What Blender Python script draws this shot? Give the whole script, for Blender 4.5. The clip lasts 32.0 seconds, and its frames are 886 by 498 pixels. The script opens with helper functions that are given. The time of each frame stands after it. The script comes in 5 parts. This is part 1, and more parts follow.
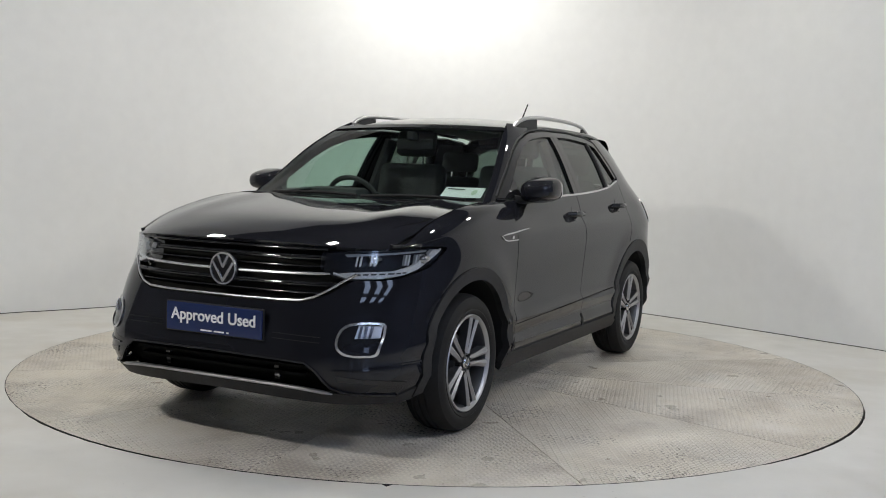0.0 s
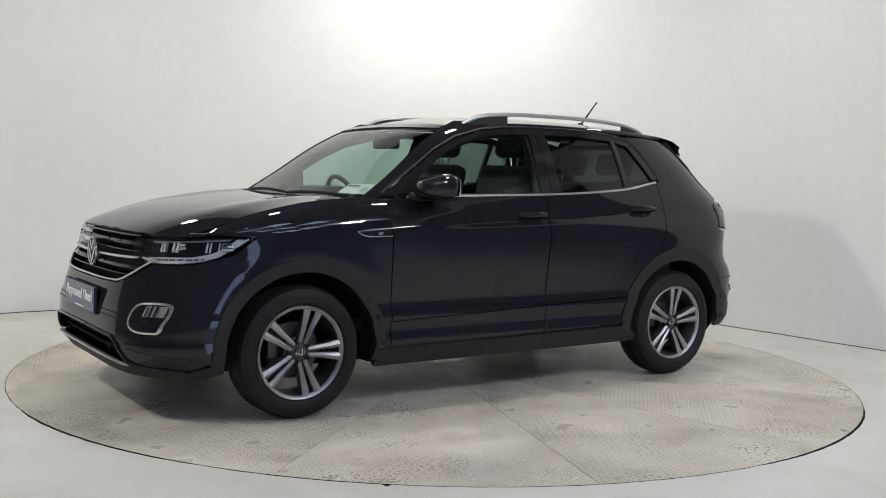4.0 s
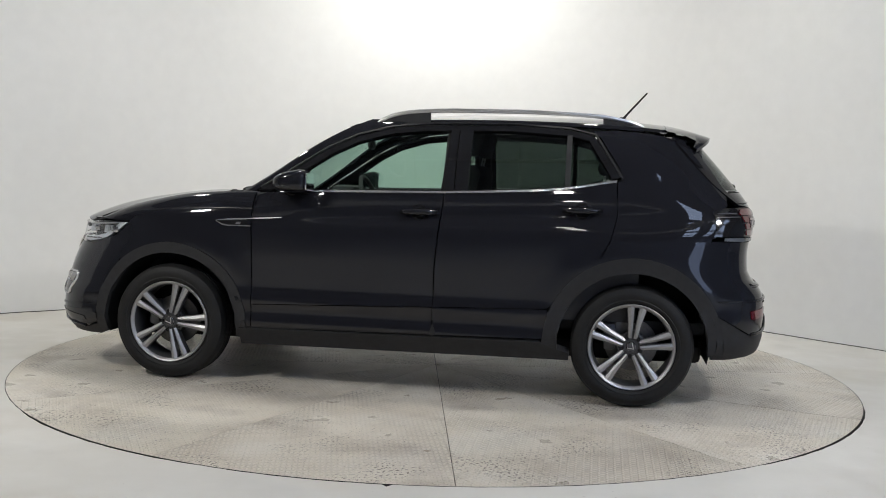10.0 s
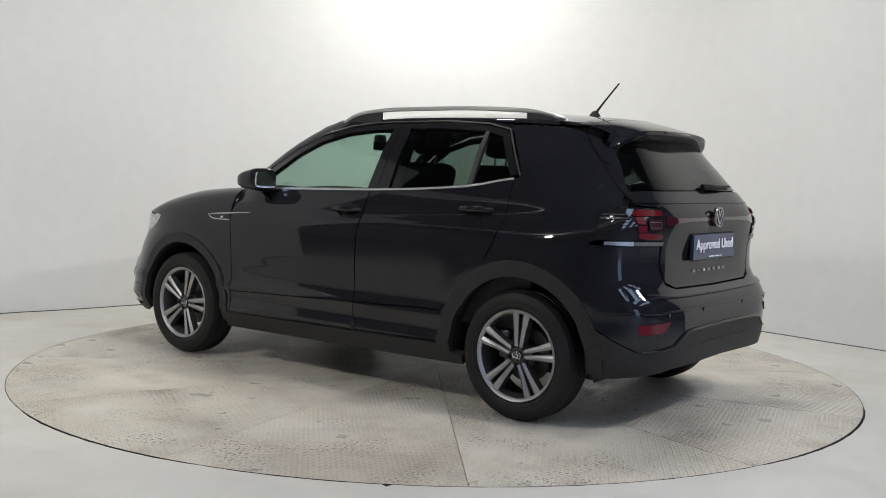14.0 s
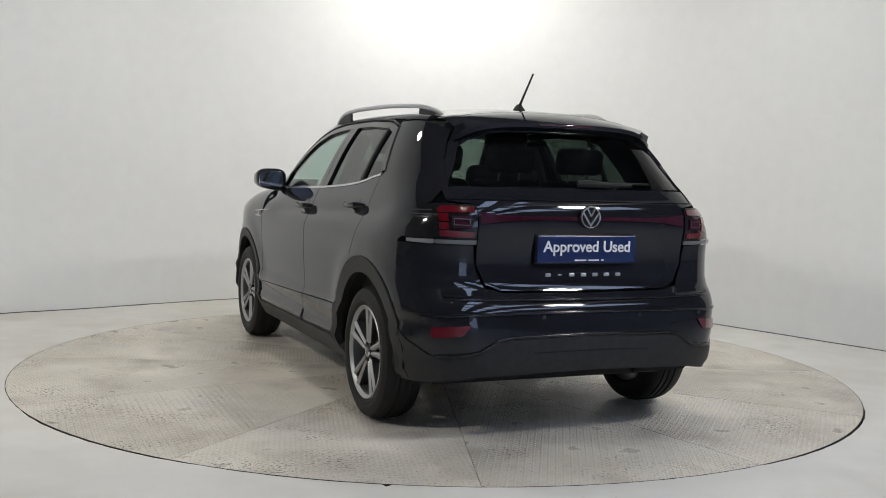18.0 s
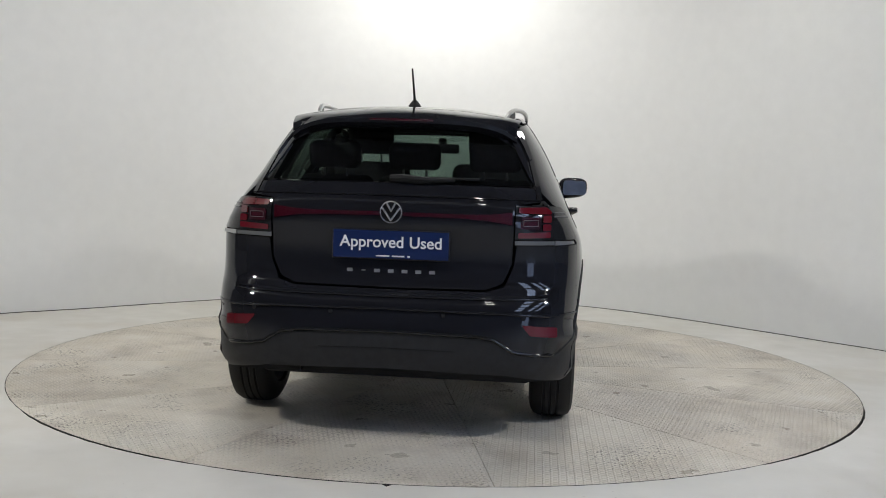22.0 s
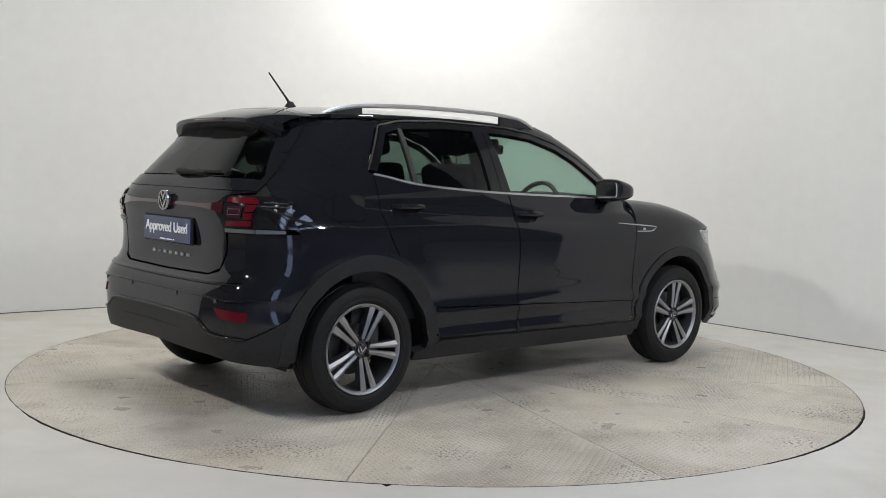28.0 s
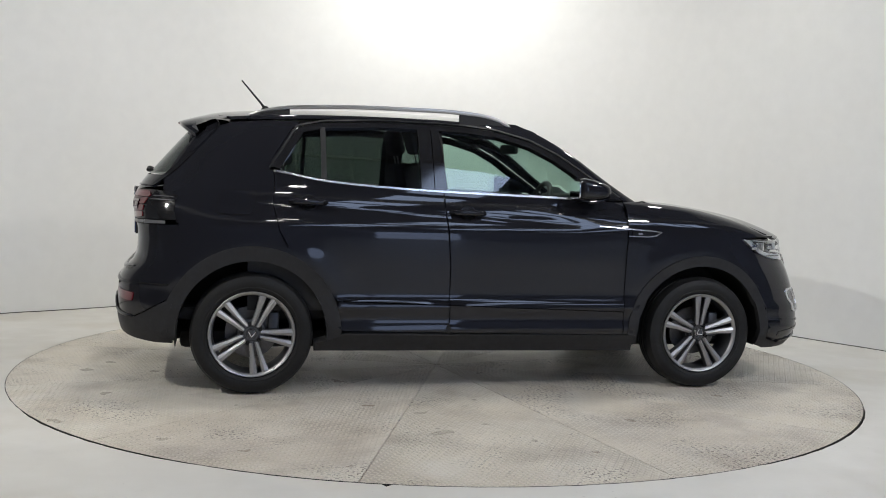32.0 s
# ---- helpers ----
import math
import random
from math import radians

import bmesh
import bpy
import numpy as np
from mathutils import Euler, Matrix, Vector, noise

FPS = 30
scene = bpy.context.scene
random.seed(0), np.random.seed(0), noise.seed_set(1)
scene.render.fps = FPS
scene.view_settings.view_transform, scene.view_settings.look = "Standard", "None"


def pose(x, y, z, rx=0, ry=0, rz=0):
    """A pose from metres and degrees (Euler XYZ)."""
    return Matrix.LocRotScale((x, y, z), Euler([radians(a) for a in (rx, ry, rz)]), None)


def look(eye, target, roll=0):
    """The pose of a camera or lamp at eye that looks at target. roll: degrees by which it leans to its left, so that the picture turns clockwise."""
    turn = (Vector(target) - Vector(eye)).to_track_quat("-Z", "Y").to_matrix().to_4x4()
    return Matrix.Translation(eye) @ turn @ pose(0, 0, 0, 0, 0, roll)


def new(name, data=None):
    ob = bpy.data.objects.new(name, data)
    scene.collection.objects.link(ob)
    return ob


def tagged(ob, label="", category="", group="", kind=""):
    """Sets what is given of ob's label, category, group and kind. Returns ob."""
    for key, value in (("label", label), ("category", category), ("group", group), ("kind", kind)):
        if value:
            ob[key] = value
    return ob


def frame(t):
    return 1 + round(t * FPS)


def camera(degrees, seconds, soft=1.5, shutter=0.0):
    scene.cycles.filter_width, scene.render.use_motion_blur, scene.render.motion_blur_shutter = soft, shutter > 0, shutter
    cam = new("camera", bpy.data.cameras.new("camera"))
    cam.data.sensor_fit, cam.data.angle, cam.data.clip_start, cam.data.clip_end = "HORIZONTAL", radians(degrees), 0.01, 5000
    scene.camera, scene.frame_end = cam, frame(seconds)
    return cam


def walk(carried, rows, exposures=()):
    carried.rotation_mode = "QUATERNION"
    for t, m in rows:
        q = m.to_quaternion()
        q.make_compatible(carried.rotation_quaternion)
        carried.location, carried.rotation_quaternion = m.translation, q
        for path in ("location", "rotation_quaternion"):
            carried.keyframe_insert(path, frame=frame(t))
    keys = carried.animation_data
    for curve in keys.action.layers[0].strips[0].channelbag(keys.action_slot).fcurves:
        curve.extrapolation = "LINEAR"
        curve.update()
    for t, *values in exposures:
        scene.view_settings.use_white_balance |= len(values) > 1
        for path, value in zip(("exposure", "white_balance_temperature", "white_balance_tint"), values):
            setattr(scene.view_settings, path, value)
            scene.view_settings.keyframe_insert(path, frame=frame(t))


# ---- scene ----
EYE = (0.0, -6.291, 1.197)
cam = camera(47.22, 32.0, soft=1.0)
PITCH, YAW, ROLL = radians(-4.27), radians(0.19), 1.82
AIM = (EYE[0] + math.sin(YAW) * math.cos(PITCH), EYE[1] + math.cos(YAW) * math.cos(PITCH), EYE[2] + math.sin(PITCH))
walk(cam, [(0, look(EYE, AIM, ROLL)), (32, look(EYE, AIM, ROLL))], [(0, -0.02), (1, 0.0), (3, 0.08), (6, 0.10), (14, 0.09), (17, 0.04), (20, -0.02), (22, -0.04), (24, 0.0), (26, 0.05), (28, 0.08), (32, 0.09)])

# turntable: angle at the start and degrees a second
TURN_START, TURN_RATE = -116.77, -7.2127
CAR_X, CAR_Y = 0.108, 0.047
TABLE_R = 2.488

# ---------------------------------------------------------------- light
world = bpy.data.worlds.new("world")
scene.world = world
world.use_nodes = True
wb = world.node_tree.nodes["Background"]
sky = world.node_tree.nodes.new("ShaderNodeTexSky")
sky.sky_type, sky.sun_disc, sky.sun_elevation, sky.sun_rotation = "NISHITA", False, radians(35), radians(200)
world.node_tree.links.new(sky.outputs[0], wb.inputs[0])
wb.inputs[1].default_value = 0.12


def area(name, eye, target, sx, sy, watts, colour=(1, 0.982, 0.93)):
    lamp = bpy.data.lights.new(name, "AREA")
    lamp.shape, lamp.size, lamp.size_y, lamp.energy, lamp.color = "RECTANGLE", sx, sy, watts, colour
    ob = new(name, lamp)
    ob.matrix_world = look(eye, target)
    return ob


FLOODS = [((-0.05, 2.35, 3.55), (-0.05, 3.2, 2.2), 0.40, 0.22, 29),
          ((-3.3, -3.0, 3.15), (0.6, 1.0, 0.5), 0.22, 0.16, 70),
          ((3.3, -3.0, 3.3), (-0.6, 1.0, 0.5), 0.30, 0.20, 59),
          ((-0.95, -0.1, 3.9), (-0.5, 0.1, 0.0), 0.24, 0.16, 29),
          ((0.95, -0.1, 3.9), (0.5, 0.1, 0.0), 0.24, 0.16, 29),
          ((-2.6, 1.2, 3.6), (0.0, 0.0, 0.4), 0.22, 0.16, 12),
          ((2.4, 1.2, 3.6), (0.0, 0.0, 0.4), 0.22, 0.16, 12),
          ((0.1, -3.6, 3.95), (0.05, 0.1, 0.6), 0.18, 0.05, 2.5),
          ((0.1, -4.2, 3.95), (0.05, 0.0, 0.6), 0.18, 0.05, 2.5)]
for e, a, sx, sy, w in FLOODS:
    area("flood_light", e, a, sx, sy, w)


# ---------------------------------------------------------------- materials
def nodes_of(name):
    m = bpy.data.materials.new(name)
    m.use_nodes = True
    nt = m.node_tree
    return m, nt, nt.nodes["Principled BSDF"]


def plain(name, colour, rough=0.5, metal=0.0, coat=0.0, grain=0.0, scale=60.0, bump=0.0, emit=None, spec=0.5):
    """A principled material with two scales of variation in colour and relief."""
    m, nt, b = nodes_of(name)
    b.inputs["Base Color"].default_value = (*colour, 1)
    b.inputs["Roughness"].default_value = rough
    b.inputs["Metallic"].default_value = metal
    b.inputs["Specular IOR Level"].default_value = spec
    b.inputs["Coat Weight"].default_value = coat
    b.inputs["Coat Roughness"].default_value = 0.03
    if emit:
        b.inputs["Emission Color"].default_value = (*emit[:3], 1)
        b.inputs["Emission Strength"].default_value = emit[3]
    if grain or bump:
        tc = nt.nodes.new("ShaderNodeTexCoord")
        fine, broad = nt.nodes.new("ShaderNodeTexNoise"), nt.nodes.new("ShaderNodeTexNoise")
        fine.inputs["Scale"].default_value, broad.inputs["Scale"].default_value = scale, scale / 14
        fine.inputs["Detail"].default_value = 6
        mix = nt.nodes.new("ShaderNodeMath")
        mix.operation = "ADD"
        for n in (fine, broad):
            nt.links.new(tc.outputs["Object"], n.inputs["Vector"])
        nt.links.new(fine.outputs[0], mix.inputs[0])
        nt.links.new(broad.outputs[0], mix.inputs[1])
        ramp = nt.nodes.new("ShaderNodeMapRange")
        ramp.inputs[1].default_value, ramp.inputs[2].default_value = 0.7, 1.3
        ramp.inputs[3].default_value, ramp.inputs[4].default_value = 1 - grain, 1 + grain
        nt.links.new(mix.outputs[0], ramp.inputs[0])
        sc = nt.nodes.new("ShaderNodeVectorMath")
        sc.operation = "SCALE"
        sc.inputs[0].default_value = colour
        nt.links.new(ramp.outputs[0], sc.inputs["Scale"])
        nt.links.new(sc.outputs[0], b.inputs["Base Color"])
        if bump:
            bp = nt.nodes.new("ShaderNodeBump")
            bp.inputs["Strength"].default_value, bp.inputs["Distance"].default_value = bump, 0.004
            nt.links.new(fine.outputs[0], bp.inputs["Height"])
            nt.links.new(bp.outputs[0], b.inputs["Normal"])
    return m


def pane(name, tint, gloss=0.07):
    """A thin tinted pane: what is behind shows through, the gloss rises towards grazing views."""
    m = bpy.data.materials.new(name)
    m.use_nodes = True
    nt = m.node_tree
    nt.nodes.clear()
    out, mix = nt.nodes.new("ShaderNodeOutputMaterial"), nt.nodes.new("ShaderNodeMixShader")
    clear, shine, lw = nt.nodes.new("ShaderNodeBsdfTransparent"), nt.nodes.new("ShaderNodeBsdfGlossy"), nt.nodes.new("ShaderNodeLayerWeight")
    clear.inputs[0].default_value = (*tint, 1)
    shine.inputs["Roughness"].default_value = 0.01
    lw.inputs[0].default_value = 0.5
    rise, span = nt.nodes.new("ShaderNodeMath"), nt.nodes.new("ShaderNodeMapRange")
    rise.operation, rise.inputs[1].default_value = "POWER", 4.5
    span.inputs[3].default_value, span.inputs[4].default_value = gloss, 0.9
    nt.links.new(lw.outputs["Facing"], rise.inputs[0])
    nt.links.new(rise.outputs[0], span.inputs[0])
    nt.links.new(span.outputs[0], mix.inputs[0])
    nt.links.new(clear.outputs[0], mix.inputs[1])
    nt.links.new(shine.outputs[0], mix.inputs[2])
    nt.links.new(mix.outputs[0], out.inputs[0])
    return m


def painted_floor(name, tread):
    """Cream-white floor paint with scuffs; tread adds the raised lozenges of checker plate."""
    m, nt, b = nodes_of(name)
    L, N = nt.links.new, nt.nodes.new
    tc, info, shift = N("ShaderNodeTexCoord"), N("ShaderNodeObjectInfo"), N("ShaderNodeVectorMath")
    shift.operation, shift.inputs[1].default_value, shift.inputs[2].default_value = "MULTIPLY_ADD", (37.0, 23.0, 0.0), (0, 0, 0)
    L(info.outputs["Random"], shift.inputs[0])
    L(tc.outputs["Object"], shift.inputs[2])

    def noise_of(scale, detail=5):
        n = N("ShaderNodeTexNoise")
        n.inputs["Scale"].default_value, n.inputs["Detail"].default_value = scale, detail
        L(shift.outputs[0], n.inputs["Vector"])
        return n.outputs[0]

    def ranged(src, a, c, lo, hi):
        r = N("ShaderNodeMapRange")
        for k, v in zip((1, 2, 3, 4), (a, c, lo, hi)):
            r.inputs[k].default_value = v
        L(src, r.inputs[0])
        return r.outputs[0]

    def math2(op, a, c):
        n = N("ShaderNodeMath")
        n.operation = op
        for k, v in ((0, a), (1, c)):
            if isinstance(v, (int, float)):
                n.inputs[k].default_value = v
            else:
                L(v, n.inputs[k])
        return n.outputs[0]

    def mixed(fac, a, c):
        n = N("ShaderNodeMix")
        n.data_type = "RGBA"
        L(fac, n.inputs["Factor"])
        for s, v in (("A", a), ("B", c)):
            if isinstance(v, tuple):
                n.inputs[6 if s == "A" else 7].default_value = (*v, 1)
            else:
                L(v, n.inputs[6 if s == "A" else 7])
        return n.outputs[2]

    if tread:
        base = mixed(ranged(noise_of(1.1), 0.35, 0.65, 0, 1), (0.70, 0.64, 0.54), (0.80, 0.745, 0.65))
        base = mixed(ranged(noise_of(0.75, 7), 0.50, 0.66, 0, 0.34), base, (0.47, 0.40, 0.32))
        base = mixed(ranged(noise_of(2.1, 9), 0.50, 0.66, 0, 0.40), base, (0.78, 0.755, 0.70))
    else:
        base = mixed(ranged(noise_of(0.9), 0.35, 0.65, 0, 1), (0.60, 0.58, 0.53), (0.675, 0.655, 0.61))
        base = mixed(ranged(noise_of(1.7, 7), 0.54, 0.70, 0, 0.4), base, (0.56, 0.51, 0.43))
    stain = ranged(noise_of(3.2, 9), 0.52, 0.68, 0, 0.5 if tread else 0.22)
    base = mixed(stain, base, (0.42, 0.36, 0.30) if tread else (0.5, 0.49, 0.46))
    spots = math2("MULTIPLY", ranged(noise_of(58, 3), 0.68, 0.73, 0, 1), ranged(noise_of(2.3), 0.5, 0.62, 0.02, 0.35))
    base = mixed(spots, base, (0.16, 0.13, 0.10))
    height = noise_of(90, 3)
    if tread:
        sep = N("ShaderNodeSeparateXYZ")
        L(tc.outputs["Object"], sep.inputs[0])
        x, y = (math2("MULTIPLY", sep.outputs[k], 31.0) for k in (0, 1))

        def lattice(shift, long_x):
            sx, sy = math2("ADD", x, shift), math2("ADD", y, shift)
            fx = math2("SUBTRACT", math2("FRACT", sx, 0), 0.5)
            fy = math2("SUBTRACT", math2("FRACT", sy, 0), 0.5)
            ax, ay = (2.2, 5.6) if long_x else (5.6, 2.2)
            d = math2("ADD", math2("POWER", math2("ABSOLUTE", math2("MULTIPLY", fx, ax), 0), 2), math2("POWER", math2("ABSOLUTE", math2("MULTIPLY", fy, ay), 0), 2))
            return ranged(d, 0.30, 1.15, 1, 0)

        studs = math2("MAXIMUM", lattice(0.0, True), lattice(0.5, False))
        thick = ranged(noise_of(1.4, 6), 0.42, 0.60, 1.0, 0.40)
        height = math2("ADD", math2("MULTIPLY", height, 0.14), math2("MULTIPLY", studs, thick))
        # darker brown between the studs, stronger in some patches
        gap_tone = math2("MULTIPLY", ranged(noise_of(1.7, 9), 0.42, 0.66, 0.16, 0.66), thick)
        stud_gaps = math2("MULTIPLY", math2("SUBTRACT", 1.0, studs), gap_tone)
        base = mixed(stud_gaps, base, (0.335, 0.285, 0.235))
        # chips down to the rusty steel, in loose clusters
        cluster = ranged(noise_of(1.9, 6), 0.50, 0.64, 0.0, 1.0)
        chips = math2("MULTIPLY", ranged(noise_of(66, 2), 0.56, 0.62, 0, 0.95), cluster)
        base = mixed(chips, base, (0.10, 0.075, 0.055))
        pits = math2("MULTIPLY", ranged(noise_of(95, 1), 0.66, 0.70, 0, 0.9), ranged(noise_of(1.3, 4), 0.46, 0.60, 0.15, 1.0))
        base = mixed(pits, base, (0.09, 0.07, 0.055))
    L(base, b.inputs["Base Color"])
    L(ranged(noise_of(5), 0.3, 0.7, *((0.26, 0.5) if tread else (0.34, 0.6))), b.inputs["Roughness"])
    bp = N("ShaderNodeBump")
    bp.inputs["Strength"].default_value, bp.inputs["Distance"].default_value = (1.0, 0.007) if tread else (0.15, 0.002)
    L(height, bp.inputs["Height"])
    L(bp.outputs[0], b.inputs["Normal"])
    return m


PAINT = plain("black_pearl_paint", (0.0125, 0.0128, 0.0162), 0.3, 0.0, 1.0, spec=0.0)
PAINT.node_tree.nodes["Principled BSDF"].inputs["Coat IOR"].default_value = 1.46
GLOSSBLACK = plain("gloss_black_trim", (0.013, 0.013, 0.0145), 0.08)
PLASTIC = plain("grained_dark_plastic", (0.023, 0.023, 0.0245), 0.55, spec=0.3, grain=0.2, scale=400, bump=0.12)
MATTBLACK = plain("matt_black", (0.014, 0.014, 0.0145), 0.7, spec=0.3)
RUBBER = plain("tyre_rubber", (0.012, 0.012, 0.0122), 0.62, spec=0.3, grain=0.25, scale=120, bump=0.1)
CHROME = plain("chrome", (0.72, 0.72, 0.73), 0.12, 1.0)
BRIGHT = plain("bright_trim", (0.62, 0.62, 0.63), 0.24, 0.85)
SATIN = plain("satin_aluminium", (0.55, 0.55, 0.56), 0.34, 1.0)
ALLOY = plain("machined_alloy", (0.42, 0.42, 0.43), 0.5, 1.0, grain=0.08, scale=150)
ALLOYDARK = plain("grey_painted_alloy", (0.10, 0.102, 0.107), 0.38, 0.6)
STEEL = plain("brake_steel", (0.16, 0.155, 0.15), 0.5, 1.0, grain=0.2, scale=90)
WIND = pane("green_tinted_glass", (0.60, 0.74, 0.68))
DOORGLASS = pane("door_glass", (0.58, 0.73, 0.67))
PRIVACY = pane("privacy_glass", (0.17, 0.21, 0.19))
LENS = pane("clear_lens", (0.86, 0.88, 0.9), 0.11)
REDLENS = plain("red_lens", (0.115, 0.005, 0.011), 0.12, coat=1.0)
REDDARK = plain("dark_red_strip", (0.045, 0.003, 0.009), 0.08, coat=1.0)
LEDSTRIP = plain("light_strip_lens", (0.62, 0.64, 0.66), 0.3, 0.15, grain=0.25, scale=90)
SMOKE = plain("smoked_lens_rib", (0.12, 0.12, 0.13), 0.15, 0.6)
CLEARSTRIP = plain("clear_strip_lens", (0.17, 0.175, 0.18), 0.2, 0.3)
WHITE = plain("white_print", (0.85, 0.86, 0.88), 0.5)
BLUEPLATE = plain("blue_plate", (0.010, 0.023, 0.095), 0.25, coat=0.4)
PAPER = plain("paper_sticker", (0.78, 0.80, 0.79), 0.6)
FABRIC = plain("dark_seat_fabric", (0.045, 0.046, 0.047), 0.9, grain=0.3, scale=300, bump=0.2)
DASH = plain("dashboard_plastic", (0.028, 0.028, 0.029), 0.6, grain=0.2, scale=200)
LINER = plain("grey_headliner", (0.42, 0.42, 0.40), 0.9, grain=0.1, scale=200)
WALLPAINT = plain("matt_white_wall_paint", (0.76, 0.76, 0.745), 0.85, grain=0.025, scale=9, bump=0.03)
HALLWALL = plain("hall_cladding", (0.26, 0.28, 0.34), 0.7, grain=0.2, scale=8)
HALLROOF = plain("hall_roof_lining", (0.14, 0.15, 0.18), 0.8, grain=0.2, scale=8)
SKYLIGHT = plain("translucent_roof_sheet", (0.6, 0.65, 0.75), 0.6, emit=(0.55, 0.69, 1.0, 5.6))
DAYLIGHT = plain("daylight_outside", (0.5, 0.6, 0.8), 0.9, emit=(0.50, 0.62, 0.92, 2.5))
FLOOR = painted_floor("painted_concrete", False)
TREAD = painted_floor("painted_checker_plate", True)
DARKGAP = plain("dark_gap", (0.008, 0.008, 0.007), 0.9, spec=0.1)
# near-black with patchy tone, stands in for shade in the turntable's gap
GAPSHADE = plain("gap_shade", (0.03, 0.028, 0.025), 0.7, spec=0.2, grain=0.5, scale=14)
LAMPCASE = plain("lamp_housing", (0.05, 0.05, 0.05), 0.5)


# ---------------------------------------------------------------- mesh helpers
def link_mesh(name, bm, mat, parent=None, label="", smooth=True):
    me = bpy.data.meshes.new(name)
    bm.to_mesh(me)
    bm.free()
    if smooth:
        for p in me.polygons:
            p.use_smooth = True
        me.set_sharp_from_angle(angle=radians(38))
    me.materials.append(mat)
    ob = new(name, me)
    if parent:
        ob.parent = parent
    if label:
        tagged(ob, label)
    return ob


def part(name, bm, mat, parent, label="", smooth=True):
    return link_mesh(name, bm, mat, parent, label, smooth)


def spline(xs, ys):
    """A smooth curve through the given values, flat beyond the ends."""
    xs, ys = list(xs), list(ys)
    n = len(xs)
    d = [(ys[i + 1] - ys[i]) / (xs[i + 1] - xs[i]) for i in range(n - 1)]
    m = [d[0]] + [0.0 if d[i - 1] * d[i] <= 0 else 2 * d[i - 1] * d[i] / (d[i - 1] + d[i]) for i in range(1, n - 1)] + [d[-1]]

    def f(x):
        if x <= xs[0]:
            return ys[0] + m[0] * (x - xs[0])
        if x >= xs[-1]:
            return ys[-1] + m[-1] * (x - xs[-1])
        i = 0
        while x > xs[i + 1]:
            i += 1
        h = xs[i + 1] - xs[i]
        t = (x - xs[i]) / h
        return (ys[i] * (1 + 2 * t) * (1 - t) ** 2 + h * m[i] * t * (1 - t) ** 2 + ys[i + 1] * t * t * (3 - 2 * t) + h * m[i + 1] * t * t * (t - 1))
    return f


def arc(cx, cy, r, a0, a1, n=16):
    return [(cx + r * math.cos(radians(a0 + (a1 - a0) * k / n)), cy + r * math.sin(radians(a0 + (a1 - a0) * k / n))) for k in range(n + 1)]


def rounded(pts, r, n=4):
    """The polygon with its corners rounded by r (a number, or one for each corner)."""
    out, k = [], len(pts)
    rs = r if isinstance(r, (list, tuple)) else [r] * k
    for i in range(k):
        p, a, b = Vector(pts[i]), Vector(pts[i - 1]), Vector(pts[(i + 1) % k])
        u, v = (a - p), (b - p)
        q = min(rs[i], u.length * 0.45, v.length * 0.45)
        if q < 1e-4:
            out.append(tuple(p))
            continue
        s, e = p + u.normalized() * q, p + v.normalized() * q
        for j in range(n + 1):
            t = j / n
            out.append(tuple((1 - t) ** 2 * s + 2 * t * (1 - t) * p + t * t * e))
    return out


def cut_grid(poly, cell):
    """A flat mesh of the polygon, cut into cells."""
    bm = bmesh.new()
    bm.faces.new([bm.verts.new((u, v, 0)) for u, v in poly])
    for ax in (0, 1):
        lo, hi = min(p[ax] for p in poly), max(p[ax] for p in poly)
        n = max(1, round((hi - lo) / cell))
        for k in range(1, n):
            co, no = [0, 0, 0], [0, 0, 0]
            co[ax], no[ax] = lo + (hi - lo) * k / n, 1
            bmesh.ops.bisect_plane(bm, geom=bm.verts[:] + bm.edges[:] + bm.faces[:], plane_co=co, plane_no=no, dist=1e-5)
    return bm


MIDDLE = Vector((-0.3, 0, 0.75))


def skin(poly, fn, cell=0.05, thick=0.016, lift=0.0, flip=False, heart=MIDDLE):
    """A sheet on the surface fn(u, v), trimmed to poly, with a rim of the given depth turned inwards."""
    bm = cut_grid(poly, cell)
    e = 2e-3

    def at(u, v):
        p = Vector(fn(u, v))
        du, dv = Vector(fn(u + e, v)) - Vector(fn(u - e, v)), Vector(fn(u, v + e)) - Vector(fn(u, v - e))
        n = du.cross(dv)
        n = n.normalized() if n.length > 1e-12 else Vector((0, 0, 1))
        if n.dot(p - heart) < 0:
            n = -n
        return p, n
    spots = {v: at(v.co.x, v.co.y) for v in bm.verts}
    rim = [e2 for e2 in bm.edges if len(e2.link_faces) == 1]
    for v, (p, n) in spots.items():
        v.co = p + n * lift
    face = bm.faces[:][0]
    face.normal_update()
    bmesh.ops.recalc_face_normals(bm, faces=bm.faces[:])
    face = max(bm.faces, key=lambda f: f.calc_area())
    face.normal_update()
    if face.normal.dot(spots[face.verts[0]][1]) < 0:
        bmesh.ops.reverse_faces(bm, faces=bm.faces[:])
    if thick:
        top, low = {}, {}
        for ed in rim:
            for v in ed.verts:
                if v not in top:
                    p, n = spots[v]
                    top[v] = bm.verts.new(p + n * lift)
                    low[v] = bm.verts.new(p + n * (lift - thick))
        for ed in rim:
            a, b = ed.verts
            bm.faces.new((top[a], top[b], low[b], low[a]))
    if flip:
        for v in bm.verts:
            v.co.y = -v.co.y
        bmesh.ops.reverse_faces(bm, faces=bm.faces[:])
    return bm


